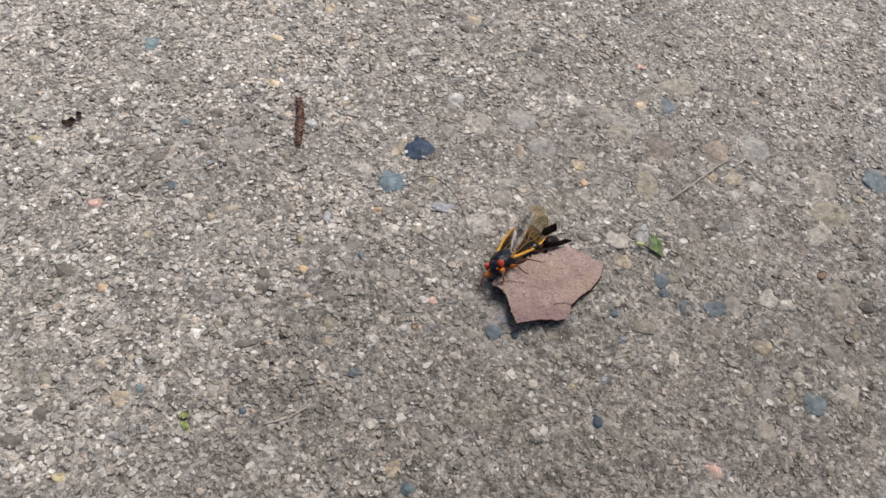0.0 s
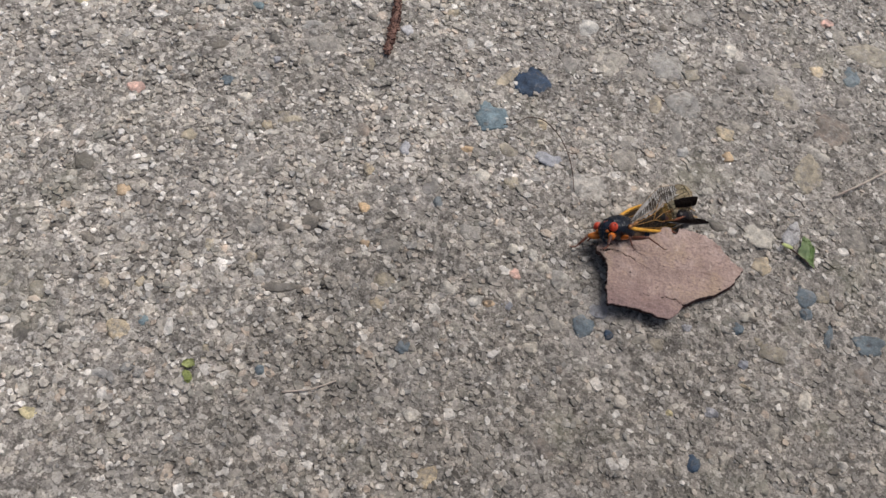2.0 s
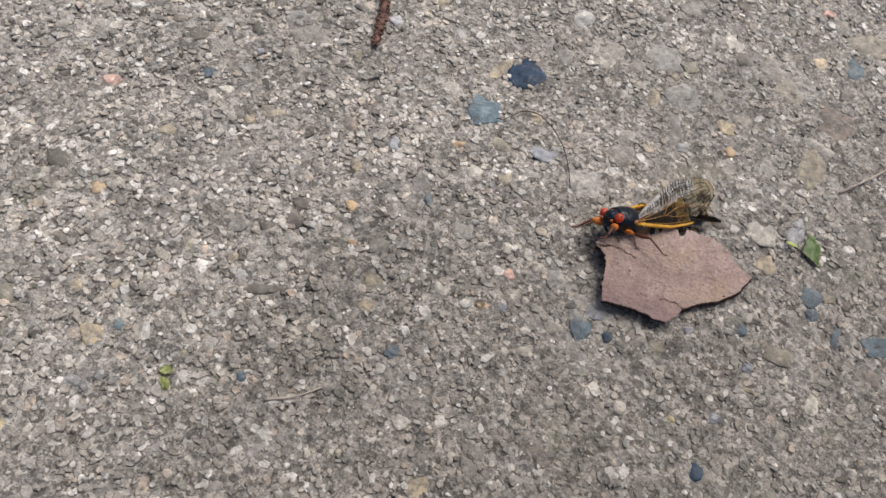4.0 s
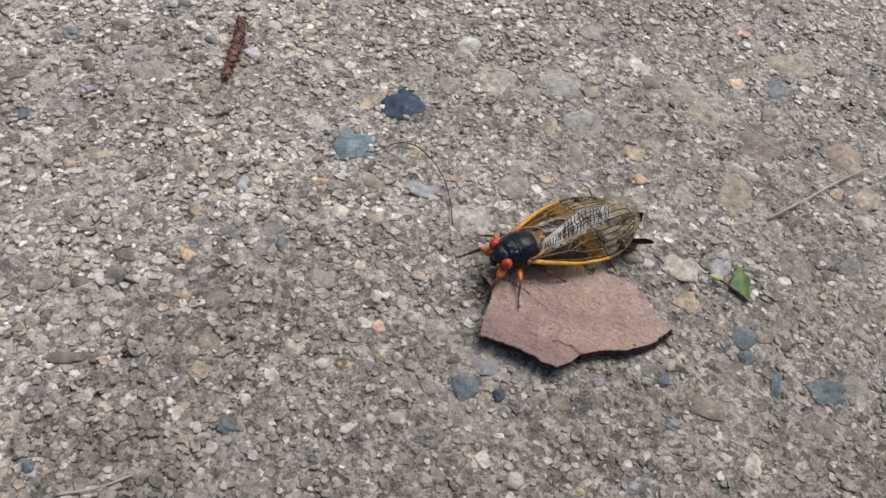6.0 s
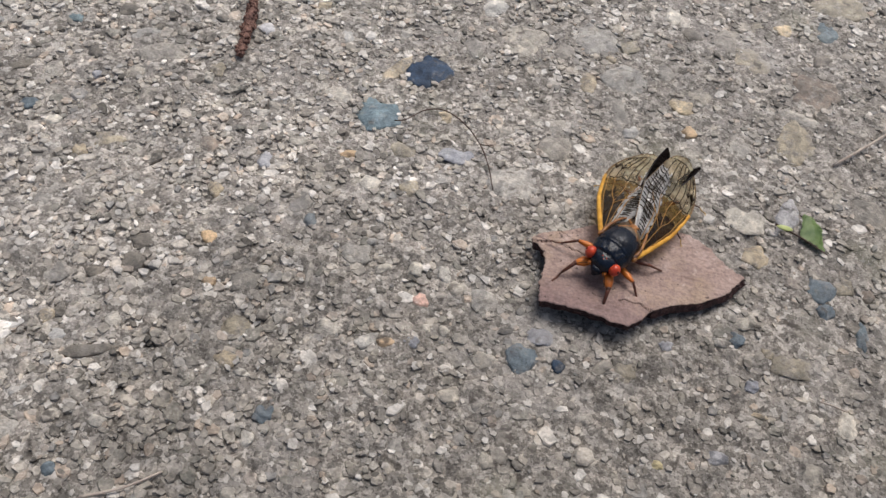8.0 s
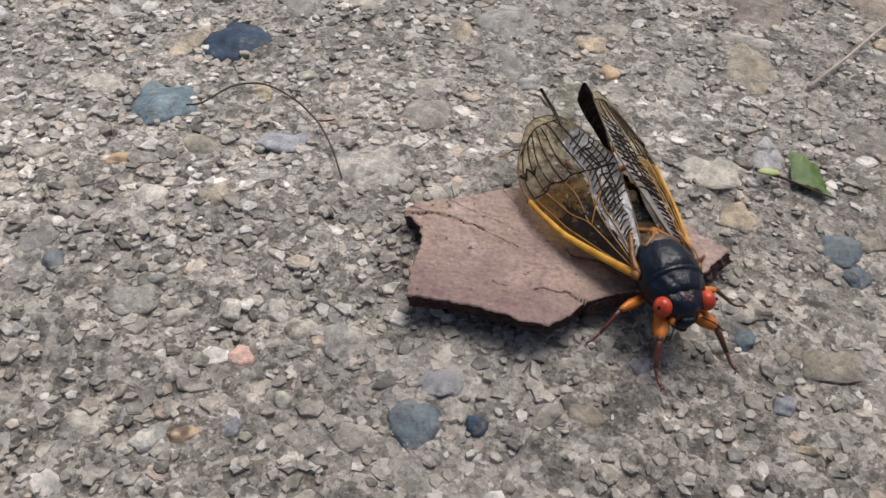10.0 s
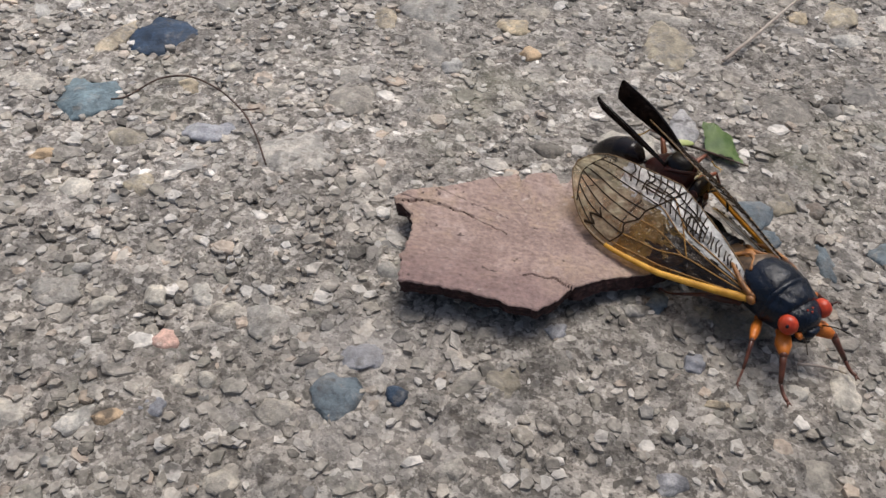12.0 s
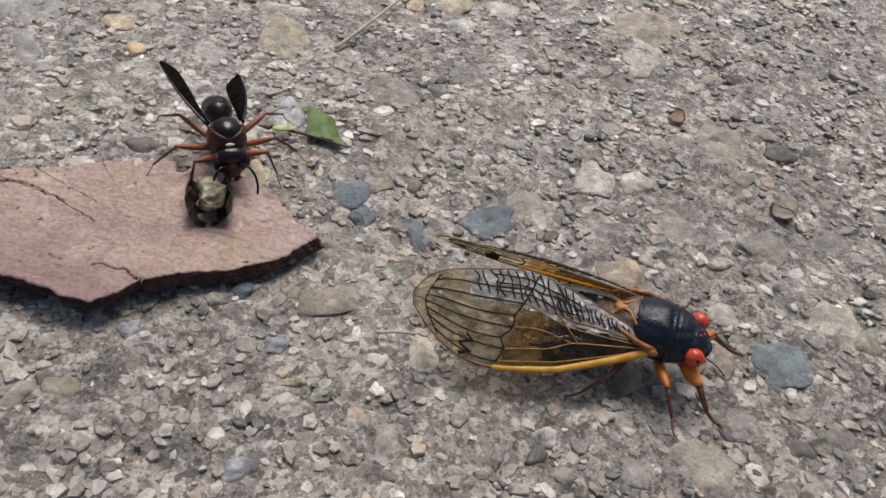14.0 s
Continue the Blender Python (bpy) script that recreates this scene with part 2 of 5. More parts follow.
HINGE = make_plain("orange_hinge", (0.05, 0.016, 0.008), (0.48, 0.20, 0.045), 800, 0.4, 0.5)
COSTA = make_plain("yellow_orange_edge", (0.42, 0.19, 0.02), (0.74, 0.40, 0.06), 420, 0.5, 0.2, 0.3)
VEIN = make_plain("amber_vein", (0.20, 0.095, 0.02), (0.42, 0.22, 0.05), 500, 0.5, 0.1, 0.3)
DARK_VEIN = make_plain("dark_vein", (0.008, 0.005, 0.003), (0.040, 0.024, 0.011), 500, 0.55, 0.1, 0.15)
SHANK = make_plain("brown_shank", (0.035, 0.012, 0.008), (0.15, 0.048, 0.025), 500, 0.4, 0.1, 0.5)
BROWN_VEIN = make_plain("brown_vein", (0.08, 0.045, 0.018), (0.22, 0.13, 0.05), 500, 0.45, 0.1, 0.4)
# shadow and body beneath the wing are put into this dark tint
SHADED = make_membrane("shaded_membrane", (0.22, 0.135, 0.042), (0.042, 0.024, 0.008), 0.42, 0.12, 0.35)
AMBER = make_membrane("amber_membrane", (0.66, 0.47, 0.18), (0.29, 0.175, 0.045), 0.54, 0.15, 0.4)
CLEAR = make_membrane("clear_membrane", (0.80, 0.69, 0.50), (0.56, 0.46, 0.30), 0.58, 0.16, 0.45)
# sky reflection painted into the pale colour of the whitish, crumpled membrane
PALE_SHEEN = make_membrane("pale_sheen_membrane", (0.78, 0.77, 0.74), (0.66, 0.65, 0.63), 0.34, 0.22, 0.8)
WASP_SHELL = make_plain("maroon_black_shell", (0.004, 0.0025, 0.003), (0.010, 0.006, 0.006), 500, 0.2, 0.3, 0.35)
WASP_RED = make_plain("maroon_shell", (0.022, 0.006, 0.005), (0.075, 0.018, 0.014), 500, 0.38, 0.5, 0.35)
WASP_WING = make_membrane("smoky_wing", (0.05, 0.035, 0.03), (0.004, 0.0026, 0.0024), 0.02, 0.45, 0.05, 0.05)
WASP_LEG = make_plain("rust_leg", (0.08, 0.02, 0.010), (0.31, 0.085, 0.024), 500, 0.42, 0.2)
WASP_FOOT = make_plain("yellow_foot", (0.45, 0.25, 0.06), (0.65, 0.42, 0.12), 600, 0.45, 0.1)
WASP_BAND = make_plain("cream_mark", (0.55, 0.48, 0.30), (0.75, 0.70, 0.50), 600, 0.5, 0.1)
MEAT_DARK = make_plain("greenish_skin", (0.010, 0.010, 0.007), (0.06, 0.055, 0.035), 420, 0.28, 1.0)
MEAT_PALE = make_plain("pale_flesh", (0.014, 0.015, 0.007), (0.40, 0.34, 0.22), 380, 0.2, 1.0)
LEAF = make_plain("green_leaf", (0.10, 0.19, 0.05), (0.26, 0.36, 0.13), 240, 0.45, 0.6)
LEAF_OLD = make_plain("yellowed_leaf", (0.30, 0.36, 0.10), (0.56, 0.60, 0.27), 300, 0.6, 0.4)
STEM = make_plain("dark_stem", (0.035, 0.02, 0.014), (0.10, 0.055, 0.04), 500, 0.7, 0.4)
STRAW = make_plain("dry_straw", (0.30, 0.24, 0.20), (0.52, 0.45, 0.38), 400, 0.7, 0.3)
ORANGE_FLAKE = make_plain("orange_flake", (0.30, 0.20, 0.13), (0.48, 0.34, 0.24), 400, 0.7, 0.4)
CATKIN = make_plain("dry_catkin", (0.045, 0.018, 0.014), (0.27, 0.15, 0.115), 420, 0.85, 0.8)


# ---- mesh helpers (sizes in centimetres) ----
def part(name, bm, material, parent=None, label="", smooth=True):
    for v in bm.verts:
        v.co *= CM
    bmesh.ops.recalc_face_normals(bm, faces=bm.faces)
    data = bpy.data.meshes.new(name)
    bm.to_mesh(data)
    bm.free()
    for m in material if isinstance(material, tuple) else (material,):
        data.materials.append(m)
    for p in data.polygons:
        p.use_smooth = smooth
    ob = new(name, data)
    ob.parent = parent
    if label:
        tagged(ob, label)
    return ob


def at(x, y, z, rx=0, ry=0, rz=0):
    return pose(x * CM, y * CM, z * CM, rx, ry, rz)


def loft(bm, rings, n=18):
    """A body along x: rings of x, half width, half height and height of the middle."""
    loops = []
    for x, hw, hh, zc in rings:
        loop = []
        for k in range(n):
            a = 2 * math.pi * k / n
            c, s = math.cos(a), math.sin(a)
            loop.append(bm.verts.new((x, hw * c, zc + hh * s)))
        loops.append(loop)
    for a, b in zip(loops, loops[1:]):
        for k in range(n):
            bm.faces.new((a[k], a[(k + 1) % n], b[(k + 1) % n], b[k]))
    for loop, (x, hw, hh, zc), far in ((loops[0], rings[0], 0.25), (loops[-1], rings[-1], -0.25)):
        tip = bm.verts.new((x + far * hw, 0, zc))
        for k in range(n):
            bm.faces.new((loop[k], loop[(k + 1) % n], tip))
    return bm


def tube(bm, points, radii, n=7):
    """A tapered round rod through the points."""
    points = [Vector(p) for p in points]
    loops = []
    for k, p in enumerate(points):
        way = (points[min(k + 1, len(points) - 1)] - points[max(k - 1, 0)]).normalized()
        side = way.cross((0.13, 0.21, 0.97)).normalized()
        up = side.cross(way)
        r = radii[k] if isinstance(radii, (list, tuple)) else radii
        loops.append([bm.verts.new(p + r * (math.cos(2 * math.pi * j / n) * side + math.sin(2 * math.pi * j / n) * up)) for j in range(n)])
    for a, b in zip(loops, loops[1:]):
        for j in range(n):
            bm.faces.new((a[j], a[(j + 1) % n], b[(j + 1) % n], b[j]))
    bm.faces.new(loops[0][::-1])
    bm.faces.new(loops[-1])
    return bm


def ball(bm, middle, radii, u=16, v=10, turn=None):
    m = Matrix.Translation(middle) @ (turn or Matrix()) @ Matrix.Diagonal((*radii, 1))
    bmesh.ops.create_uvsphere(bm, u_segments=u, v_segments=v, radius=1, matrix=m)
    return bm


def eased(points, steps=6):
    """A smooth line through the points."""
    pts = [Vector(p) for p in points]
    pts = [2 * pts[0] - pts[1]] + pts + [2 * pts[-1] - pts[-2]]
    line = []
    for a, b, c, d in zip(pts, pts[1:], pts[2:], pts[3:]):
        for k in range(steps):
            t = k / steps
            line.append(0.5 * (2 * b + (c - a) * t + (2 * a - 5 * b + 4 * c - d) * t * t + (3 * b - a - 3 * c + d) * t ** 3))
    return line + [pts[-2]]


# ---- the ground: worn concrete with its aggregate laid bare ----
def rise(x, y):
    """The height of the mortar, in centimetres."""
    p = Vector((x, y, 0))
    return 0.07 * noise.noise(p * 0.35) + 0.035 * noise.noise(p * 1.7 + Vector((5, 1, 0)))


def trodden(x, y):
    """1 in the smoother, more worn patch of the slab, 0 outside it."""
    d = math.hypot((x - 9) / 11, (y + 3.5) / 8)
    return max(0.0, min(1.0, (1.45 - d) / 0.75))


def pits(x, y):
    """The roughness of the worn mortar, in centimetres: lumps, grains and fine crevices."""
    p = Vector((x, y, 2))
    bent = p + 0.25 * noise.noise_vector(p * 1.3)
    crevice = max(0.0, 1 - abs(noise.noise(bent * 1.15)) * 9) * max(0.0, 0.4 + noise.noise(p * 0.5))
    return (1.45 - 0.45 * trodden(x, y)) * (0.055 * noise.noise(p * 2.2) + 0.045 * noise.noise(p * 5.0) + 0.018 * noise.noise(p * 10.0) - 0.07 * crevice) - 0.03


def make_ground():
    near = np.arange(-21, 25.01, 0.1)
    near_y = np.arange(-18, 18.01, 0.1)
    reach = np.array([1, 3, 8, 20, 60, 200, 1000, 5000, 40000, 300000.0])
    xs = np.concatenate([near[0] - reach[::-1], near, near[-1] + reach])
    ys = np.concatenate([near_y[0] - reach[::-1], near_y, near_y[-1] + reach])
    verts = [(x * CM, y * CM, (rise(x, y) + pits(x, y) if abs(x) < 40 and abs(y) < 40 else 0) * CM) for y in ys for x in xs]
    w = len(xs)
    faces = [(j * w + i, j * w + i + 1, (j + 1) * w + i + 1, (j + 1) * w + i) for j in range(len(ys) - 1) for i in range(w - 1)]
    data = bpy.data.meshes.new("ground")
    data.from_pydata(verts, [], faces)
    data.materials.append(MORTAR)
    data.polygons.foreach_set("use_smooth", [True] * len(faces))
    return tagged(new("ground", data), "worn grey-brown concrete ground with exposed gravel", "ground", kind="structure")


ground = make_ground()


def template(level, jag, seed):
    """A rough unit stone."""
    bm = bmesh.new()
    bmesh.ops.create_icosphere(bm, subdivisions=level, radius=1)
    rng = random.Random(seed)
    off = Vector((rng.uniform(-50, 50), rng.uniform(-50, 50), rng.uniform(-50, 50)))
    cuts = [(Vector((rng.gauss(0, 1), rng.gauss(0, 1), rng.gauss(0, 0.6))).normalized(), rng.uniform(0.66, 0.92)) for _ in range(7)]
    for v in bm.verts:
        p = v.co.copy()
        for way, far in cuts:
            over = p.dot(way) - far
            if over > 0:
                p -= way * over * 0.8
        v.co = p * (1 + jag * (noise.noise(p * 1.6 + off) + 0.4 * noise.noise(p * 4 + off)))
    return bm


def chip(corners, rng):
    """A worn stone with a flat top and no underside: its points and triangles, unit size, top at 0."""
    turn, uneven = rng.uniform(0, 6.3), rng.uniform(0.75, 1.15, corners)
    points, tris = [], []
    for tier in range(3):
        r, z = ((0.80, 0.0), (0.97, -0.16), (1.0, -1.0))[tier]
        for k in range(corners):
            a = turn + 2 * math.pi * (k + rng.uniform(-0.25, 0.25)) / corners
            rr = r * uneven[k] * rng.uniform(0.92, 1.08)
            points.append((rr * math.cos(a), rr * math.sin(a), z + rng.uniform(-0.05, 0.05)))
    for k in range(1, corners - 1):
        tris.append((0, k, k + 1))
    for tier in range(2):
        a, b = tier * corners, (tier + 1) * corners
        for k in range(corners):
            n = (k + 1) % corners
            tris += [(a + k, b + k, b + n), (a + k, b + n, a + n)]
    return np.array(points), np.array(tris)


def make_grit_bed(name, count, low, high, corners, seed, label, span, proud):
    """Many small worn stones sunk in the mortar, joined."""
    rng = np.random.default_rng(seed)
    x0, x1, y0, y1 = span
    shapes = [chip(corners, rng) for _ in range(24)]
    verts, faces, base = [], [], 0
    taken = np.array(TAKEN)
    for k in range(count):
        pts, tris = shapes[k % len(shapes)]
        x, y = rng.uniform(x0, x1), rng.uniform(y0, y1)
        size = low + (high - low) * rng.random() ** 2.0
        dx, dy = x - taken[:, 0], y - taken[:, 1]
        u, v = (dx * taken[:, 4] + dy * taken[:, 5]) / (0.9 * taken[:, 2] + 0.4 * size), (dy * taken[:, 4] - dx * taken[:, 5]) / (0.9 * taken[:, 3] + 0.4 * size)
        if (u * u + v * v < 1).any():
            continue
        a = rng.uniform(0, 2 * math.pi)
        long = rng.uniform(0.95, 1.4)
        lean_x, lean_y = rng.normal(0, 0.09, 2)
        px, py = pts[:, 0] * size * long, pts[:, 1] * size / long
        c, s = math.cos(a), math.sin(a)
        q = np.empty_like(pts)
        q[:, 0], q[:, 1] = px * c - py * s + x, px * s + py * c + y
        q[:, 2] = pts[:, 2] * size * 0.8 + lean_x * px + lean_y * py + rise(x, y) + rng.uniform(*proud) + 0.014 * (1 - trodden(x, y))
        verts.append(q)
        faces.append(tris + base)
        base += len(pts)
    verts, faces = np.concatenate(verts) * CM, np.concatenate(faces)
    data = bpy.data.meshes.new(name)
    data.vertices.add(len(verts))
    data.vertices.foreach_set("co", verts.ravel())
    data.loops.add(faces.size)
    data.loops.foreach_set("vertex_index", faces.ravel().astype(np.int32))
    data.polygons.add(len(faces))
    data.polygons.foreach_set("loop_start", np.arange(0, faces.size, 3, dtype=np.int32))
    data.polygons.foreach_set("use_smooth", np.zeros(len(faces), dtype=bool))
    data.update(calc_edges=True)
    data.materials.append(GRIT)
    ob = new(name, data)
    ob.parent = ground
    return tagged(ob, label, kind="stuff")


# ---- the bark chip ----
OUTLINE = [(-2.1, 0.5), (-1.85, 0.72), (-1.4, 0.92), (-0.8, 1.3), (-0.42, 1.44), (-0.36, 1.28), (-0.22, 1.5), (0.12, 1.6), (0.22, 1.36), (0.36, 1.44), (0.42, 1.62), (0.8, 1.58), (1.2, 1.55), (1.7, 1.3), (2.0, 0.9), (2.4, 0.72), (2.0, 0.15),
           (1.45, -0.25), (0.95, -0.45), (0.47, -0.75), (0.33, -1.0), (0.05, -1.25), (-0.3, -1.25), (-0.6, -1.15), (-1.2, -1.08), (-1.75, -1.1), (-1.76, -0.5), (-1.74, 0), (-1.79, 0.2), (-1.98, 0.33)]
CRACK = [(-2.05, 0.42), (-1.75, 0.5), (-1.47, 0.54), (-1.1, 0.42), (-0.75, 0.26), (-0.45, 0.14)]
CRACK_LOW = [(0.47, -0.75), (0.2, -0.62), (-0.05, -0.6), (-0.25, -0.66)]


def near_line(x, y, line):
    best = 9.0, 0.0
    for k, ((ax, ay), (bx, by)) in enumerate(zip(line, line[1:])):
        dx, dy = bx - ax, by - ay
        t = max(0.0, min(1.0, ((x - ax) * dx + (y - ay) * dy) / (dx * dx + dy * dy)))
        best = min(best, (math.hypot(x - ax - t * dx, y - ay - t * dy), (k + t) / (len(line) - 1)))
    return best


def make_bark_chip():
    rng = random.Random(4)
    rim = []
    for (ax, ay), (bx, by) in zip(OUTLINE, OUTLINE[1:] + OUTLINE[:1]):
        n = max(2, round(math.hypot(bx - ax, by - ay) / 0.035))
        for k in range(n):
            t = k / n
            p = Vector((ax + (bx - ax) * t, ay + (by - ay) * t, 0))
            rough = 0.05 * noise.noise(p * 4 + Vector((3, 3, 0))) + 0.035 * noise.noise(p * 11)
            rim.append((p.x + rough + rng.uniform(-0.008, 0.008), p.y + rough * 0.7 + rng.uniform(-0.008, 0.008)))
    mid, rings = (0.15, 0.2), 110
    bm = bmesh.new()

    def surface(x, y):
        p = Vector((x, y, 0))
        z = 0.235 + 0.016 * noise.noise(p * 9) + 0.05 * max(0, -x - 0.6) ** 1.3 + 0.06 * max(0.0, -y) - 0.05 * max(0.0, x - 0.8) + 0.03 * noise.noise(p * 1.3) + 0.012 * noise.noise(p * 5) + 0.006 * noise.noise(Vector((x * 6, y * 22, 0)))
        for line, wide, deep in ((CRACK, 0.024, 0.14), (CRACK_LOW, 0.015, 0.08)):
            d, along = near_line(x + 0.05 * noise.noise(p * 7), y + 0.05 * noise.noise(p * 7 + Vector((7, 0, 0))), line)
            w = wide * (1.15 - along)
            if d < w:
                z -= deep * (1 - d / w) ** 0.6
        return z

    top, low = [], []
    for j in range(rings + 1):
        r = (j / rings) ** 0.9
        ring_t, ring_b = [], []
        for x, y in rim:
            px, py = mid[0] + (x - mid[0]) * r, mid[1] + (y - mid[1]) * r
            z = surface(px, py) - (0.02 if j == rings else 0.0)
            ring_t.append((px, py, z))
        top.append(ring_t)
    n = len(rim)
    rows = [[bm.verts.new(p) for p in ring] for ring in top[1:]]
    heart = bm.verts.new(top[0][0])
    for k in range(n):
        bm.faces.new((heart, rows[0][k], rows[0][(k + 1) % n]))
    for a, b in zip(rows, rows[1:]):
        for k in range(n):
            f = bm.faces.new((a[k], b[k], b[(k + 1) % n], a[(k + 1) % n]))
            c = f.calc_center_median()
            for line, wide in ((CRACK, 0.015), (CRACK_LOW, 0.009)):
                d, along = near_line(c.x + 0.05 * noise.noise(Vector((c.x, c.y, 0)) * 7), c.y + 0.05 * noise.noise(Vector((c.x, c.y, 0)) * 7 + Vector((7, 0, 0))), line)
                if d < wide * (1.1 - along):
                    f.material_index = 1
    root = tagged(new("bark_chip"), "cracked reddish-brown flake of tree bark lying on concrete", "bark")
    part("bark_face", bm, (BARK, BARK_EDGE), root, "weathered pinkish-brown bark face with a long crack")
    bm = bmesh.new()
    edge = [bm.verts.new(p) for p in top[-1]]
    for step in range(1, 7):
        ring = []
        for k, (x, y) in enumerate(rim):
            s = 1 - 0.005 * step + 0.02 * noise.noise(Vector((x * 6, y * 6, step * 2.0))) + 0.012 * noise.noise(Vector((x * 19, y * 19, step * 3.0))) - 0.01 * (step % 2)
            if x > 0.5 and y < 0.7:
                s += 0.012 * step
            thick = 0.2 + 0.05 * noise.noise(Vector((x * 3, y * 3, 4)))
            z = top[-1][k][2] - thick * step / 6
            ring.append(bm.verts.new((mid[0] + (x - mid[0]) * s, mid[1] + (y - mid[1]) * s, z)))
        for k in range(n):
            bm.faces.new((edge[k], ring[k], ring[(k + 1) % n], edge[(k + 1) % n]))
        edge = ring
    under = bm.verts.new((mid[0], mid[1], 0.06))
    for k in range(n):
        bm.faces.new((edge[k], under, edge[(k + 1) % n]))
    part("torn_edge", bm, BARK_EDGE, root, "dark layered torn edge", smooth=False)
    return root


bark_chip = make_bark_chip()


# ---- the cicada ----
def wing_point(s, v, length, side, wave=1.0):
    """A point of the forewing: s from root to tip, v from the front edge to the inner edge."""
    front = 0.04 + 0.26 * min(1.0, s / 0.4) ** 0.8 - 0.86 * max(0.0, (s - 0.5) / 0.5) ** 3.3
    inner = -0.92 * min(1.0, s / 0.5) ** 0.75 + 0.36 * max(0.0, (s - 0.6) / 0.4) ** 6
    y = front + (inner - front) * v
    z = 0.10 * math.sin(math.pi * v) * math.sin(math.pi * min(1, s * 1.1)) + 0.012 * wave * noise.noise(Vector((s * 9, v * 5, side)))
    return Vector((-length * s, side * y, z))


def wing_line(name, points, radius, material, wing, length, side, lift=0.006):
    """A vein along points of the wing, given as s and v."""
    bm = bmesh.new()
    line = eased([Vector((*p, 0)) for p in points], 6) if len(points) > 2 else [Vector((*points[0], 0)).lerp(Vector((*points[1], 0)), k / 6) for k in range(7)]
    n = len(line)
    radii = radius if isinstance(radius, float) else [radius[0] + (radius[1] - radius[0]) * k / (n - 1) for k in range(n)]
    tube(bm, [wing_point(p[0], p[1], length, side, 0) + Vector((0, 0, lift)) for p in line], radii, 5)
    return part(name, bm, material, wing)


def make_forewing(parent, side):
    """Basal cells between amber veins, clear end cells between dark ones, and a crumpled pale inner field with painted
    sky sheen.
    """
    length = 3.0
    bm = bmesh.new()
    rows, across = 92, 34
    grid = [[bm.verts.new(wing_point(0.012 + 0.976 * i / rows, j / across, length, side) + Vector((0, 0, 0.018 * noise.noise(Vector((i * 0.33, j * 0.45, side * 7))) * min(1, i / 30)))) for j in range(across + 1)] for i in range(rows + 1)]
    for i in range(rows):
        for j in range(across):
            f = bm.faces.new((grid[i][j], grid[i + 1][j], grid[i + 1][j + 1], grid[i][j + 1]))
            s, v = i / rows, j / across
            edge = 0.05 * noise.noise(Vector((s * 22, v * 11, side * 3)))
            inner = v + 1.6 * edge > 0.50 + 0.5 * max(0.0, s - 0.34) and 0.04 < s + edge < 0.76
            basal = s < 0.43 - 0.16 * (v - 0.3) + edge * 2.6 and 0.06 < v < 0.62
            f.material_index = 3 if inner else 2 if s + 0.5 * edge > 0.635 - 0.17 * v else 0 if basal else 1
    wing = part("forewing", bm, (SHADED, AMBER, CLEAR, PALE_SHEEN), parent, "amber transparent wing with orange and dark veins")
    bm = bmesh.new()
    tube(bm, [wing_point(s, 0.0, length, side, 0) for s in np.linspace(0.0, 0.66, 18)], [0.06 - 0.026 * k / 17 for k in range(18)], 8)
    for v in bm.verts:
        v.co.z = v.co.z * 0.75
    part("costa", bm, COSTA, wing, "thick yellow-orange leading vein")
    for way, thick in ((((0.02, 0.10), (0.3, 0.09), (0.64, 0.07)), 0.008), (((0.03, 0.28), (0.18, 0.30), (0.33, 0.31), (0.45, 0.22), (0.61, 0.20)), 0.0095), (((0.33, 0.31), (0.43, 0.40), (0.57, 0.42)), 0.0085),
                       (((0.03, 0.42), (0.2, 0.46), (0.36, 0.52), (0.46, 0.60), (0.53, 0.66)), 0.0085), (((0.04, 0.55), (0.2, 0.60), (0.36, 0.62), (0.49, 0.82)), 0.0095), (((0.31, 0.31), (0.36, 0.52)), 0.009), (((0.36, 0.52), (0.40, 0.66)), 0.009)):
        wing_line("vein", way, thick, VEIN, wing, length, side)
    # the dark line across the wing at which the end cells begin
    nodes = [(0.645, 0.06), (0.615, 0.20), (0.625, 0.31), (0.58, 0.42), (0.57, 0.54), (0.535, 0.66), (0.50, 0.80), (0.47, 0.97)]
    wing_line("cross_vein", nodes, 0.0115, DARK_VEIN, wing, length, side)
    # end cells
    brim = [(0.935 - 0.30 * abs(v - 0.48) ** 2.1, v) for v in np.linspace(0.05, 0.95, 15)]
    for k, (s0, v0) in enumerate(nodes[:-1]):
        s1, v1 = brim[2 * k + 1]
        wing_line("vein", [(s0, v0), (s0 + (s1 - s0) * 0.4, v0 + (v1 - v0) * 0.3 + 0.015 * (k % 2)), (s0 + (s1 - s0) * 0.75, v0 + (v1 - v0) * 0.8), (s1, v1)], 0.0105, DARK_VEIN, wing, length, side, 0.004)
    wing_line("brim_vein", brim, 0.010, DARK_VEIN, wing, length, side, 0.004)
    # smoky zigzag mark near the front edge
    bm = bmesh.new()
    tube(bm, [wing_point(a, b, length, side, 0) for a, b in ((0.80, 0.03), (0.755, 0.10), (0.795, 0.16), (0.74, 0.23), (0.765, 0.30))], [0.028, 0.045, 0.028, 0.04, 0.012], 6)
    part("wing_spot", bm, DARK_VEIN, wing, "dark smoky spot")
    # ladder and net of the crumpled inner field
    rng = random.Random(side + 5)
    for k in range(15):
        s0 = 0.06 + 0.023 * k + rng.uniform(-0.005, 0.005)
        wing_line("rung", [(s0, 0.66 + rng.uniform(-0.02, 0.02)), (s0 + rng.uniform(0.0, 0.012), 0.73), (s0 + rng.uniform(0.004, 0.02), 0.80), (s0 + 0.016, 0.87 + rng.uniform(-0.02, 0.03))], (0.012, 0.008), DARK_VEIN, wing, length, side, 0.013)
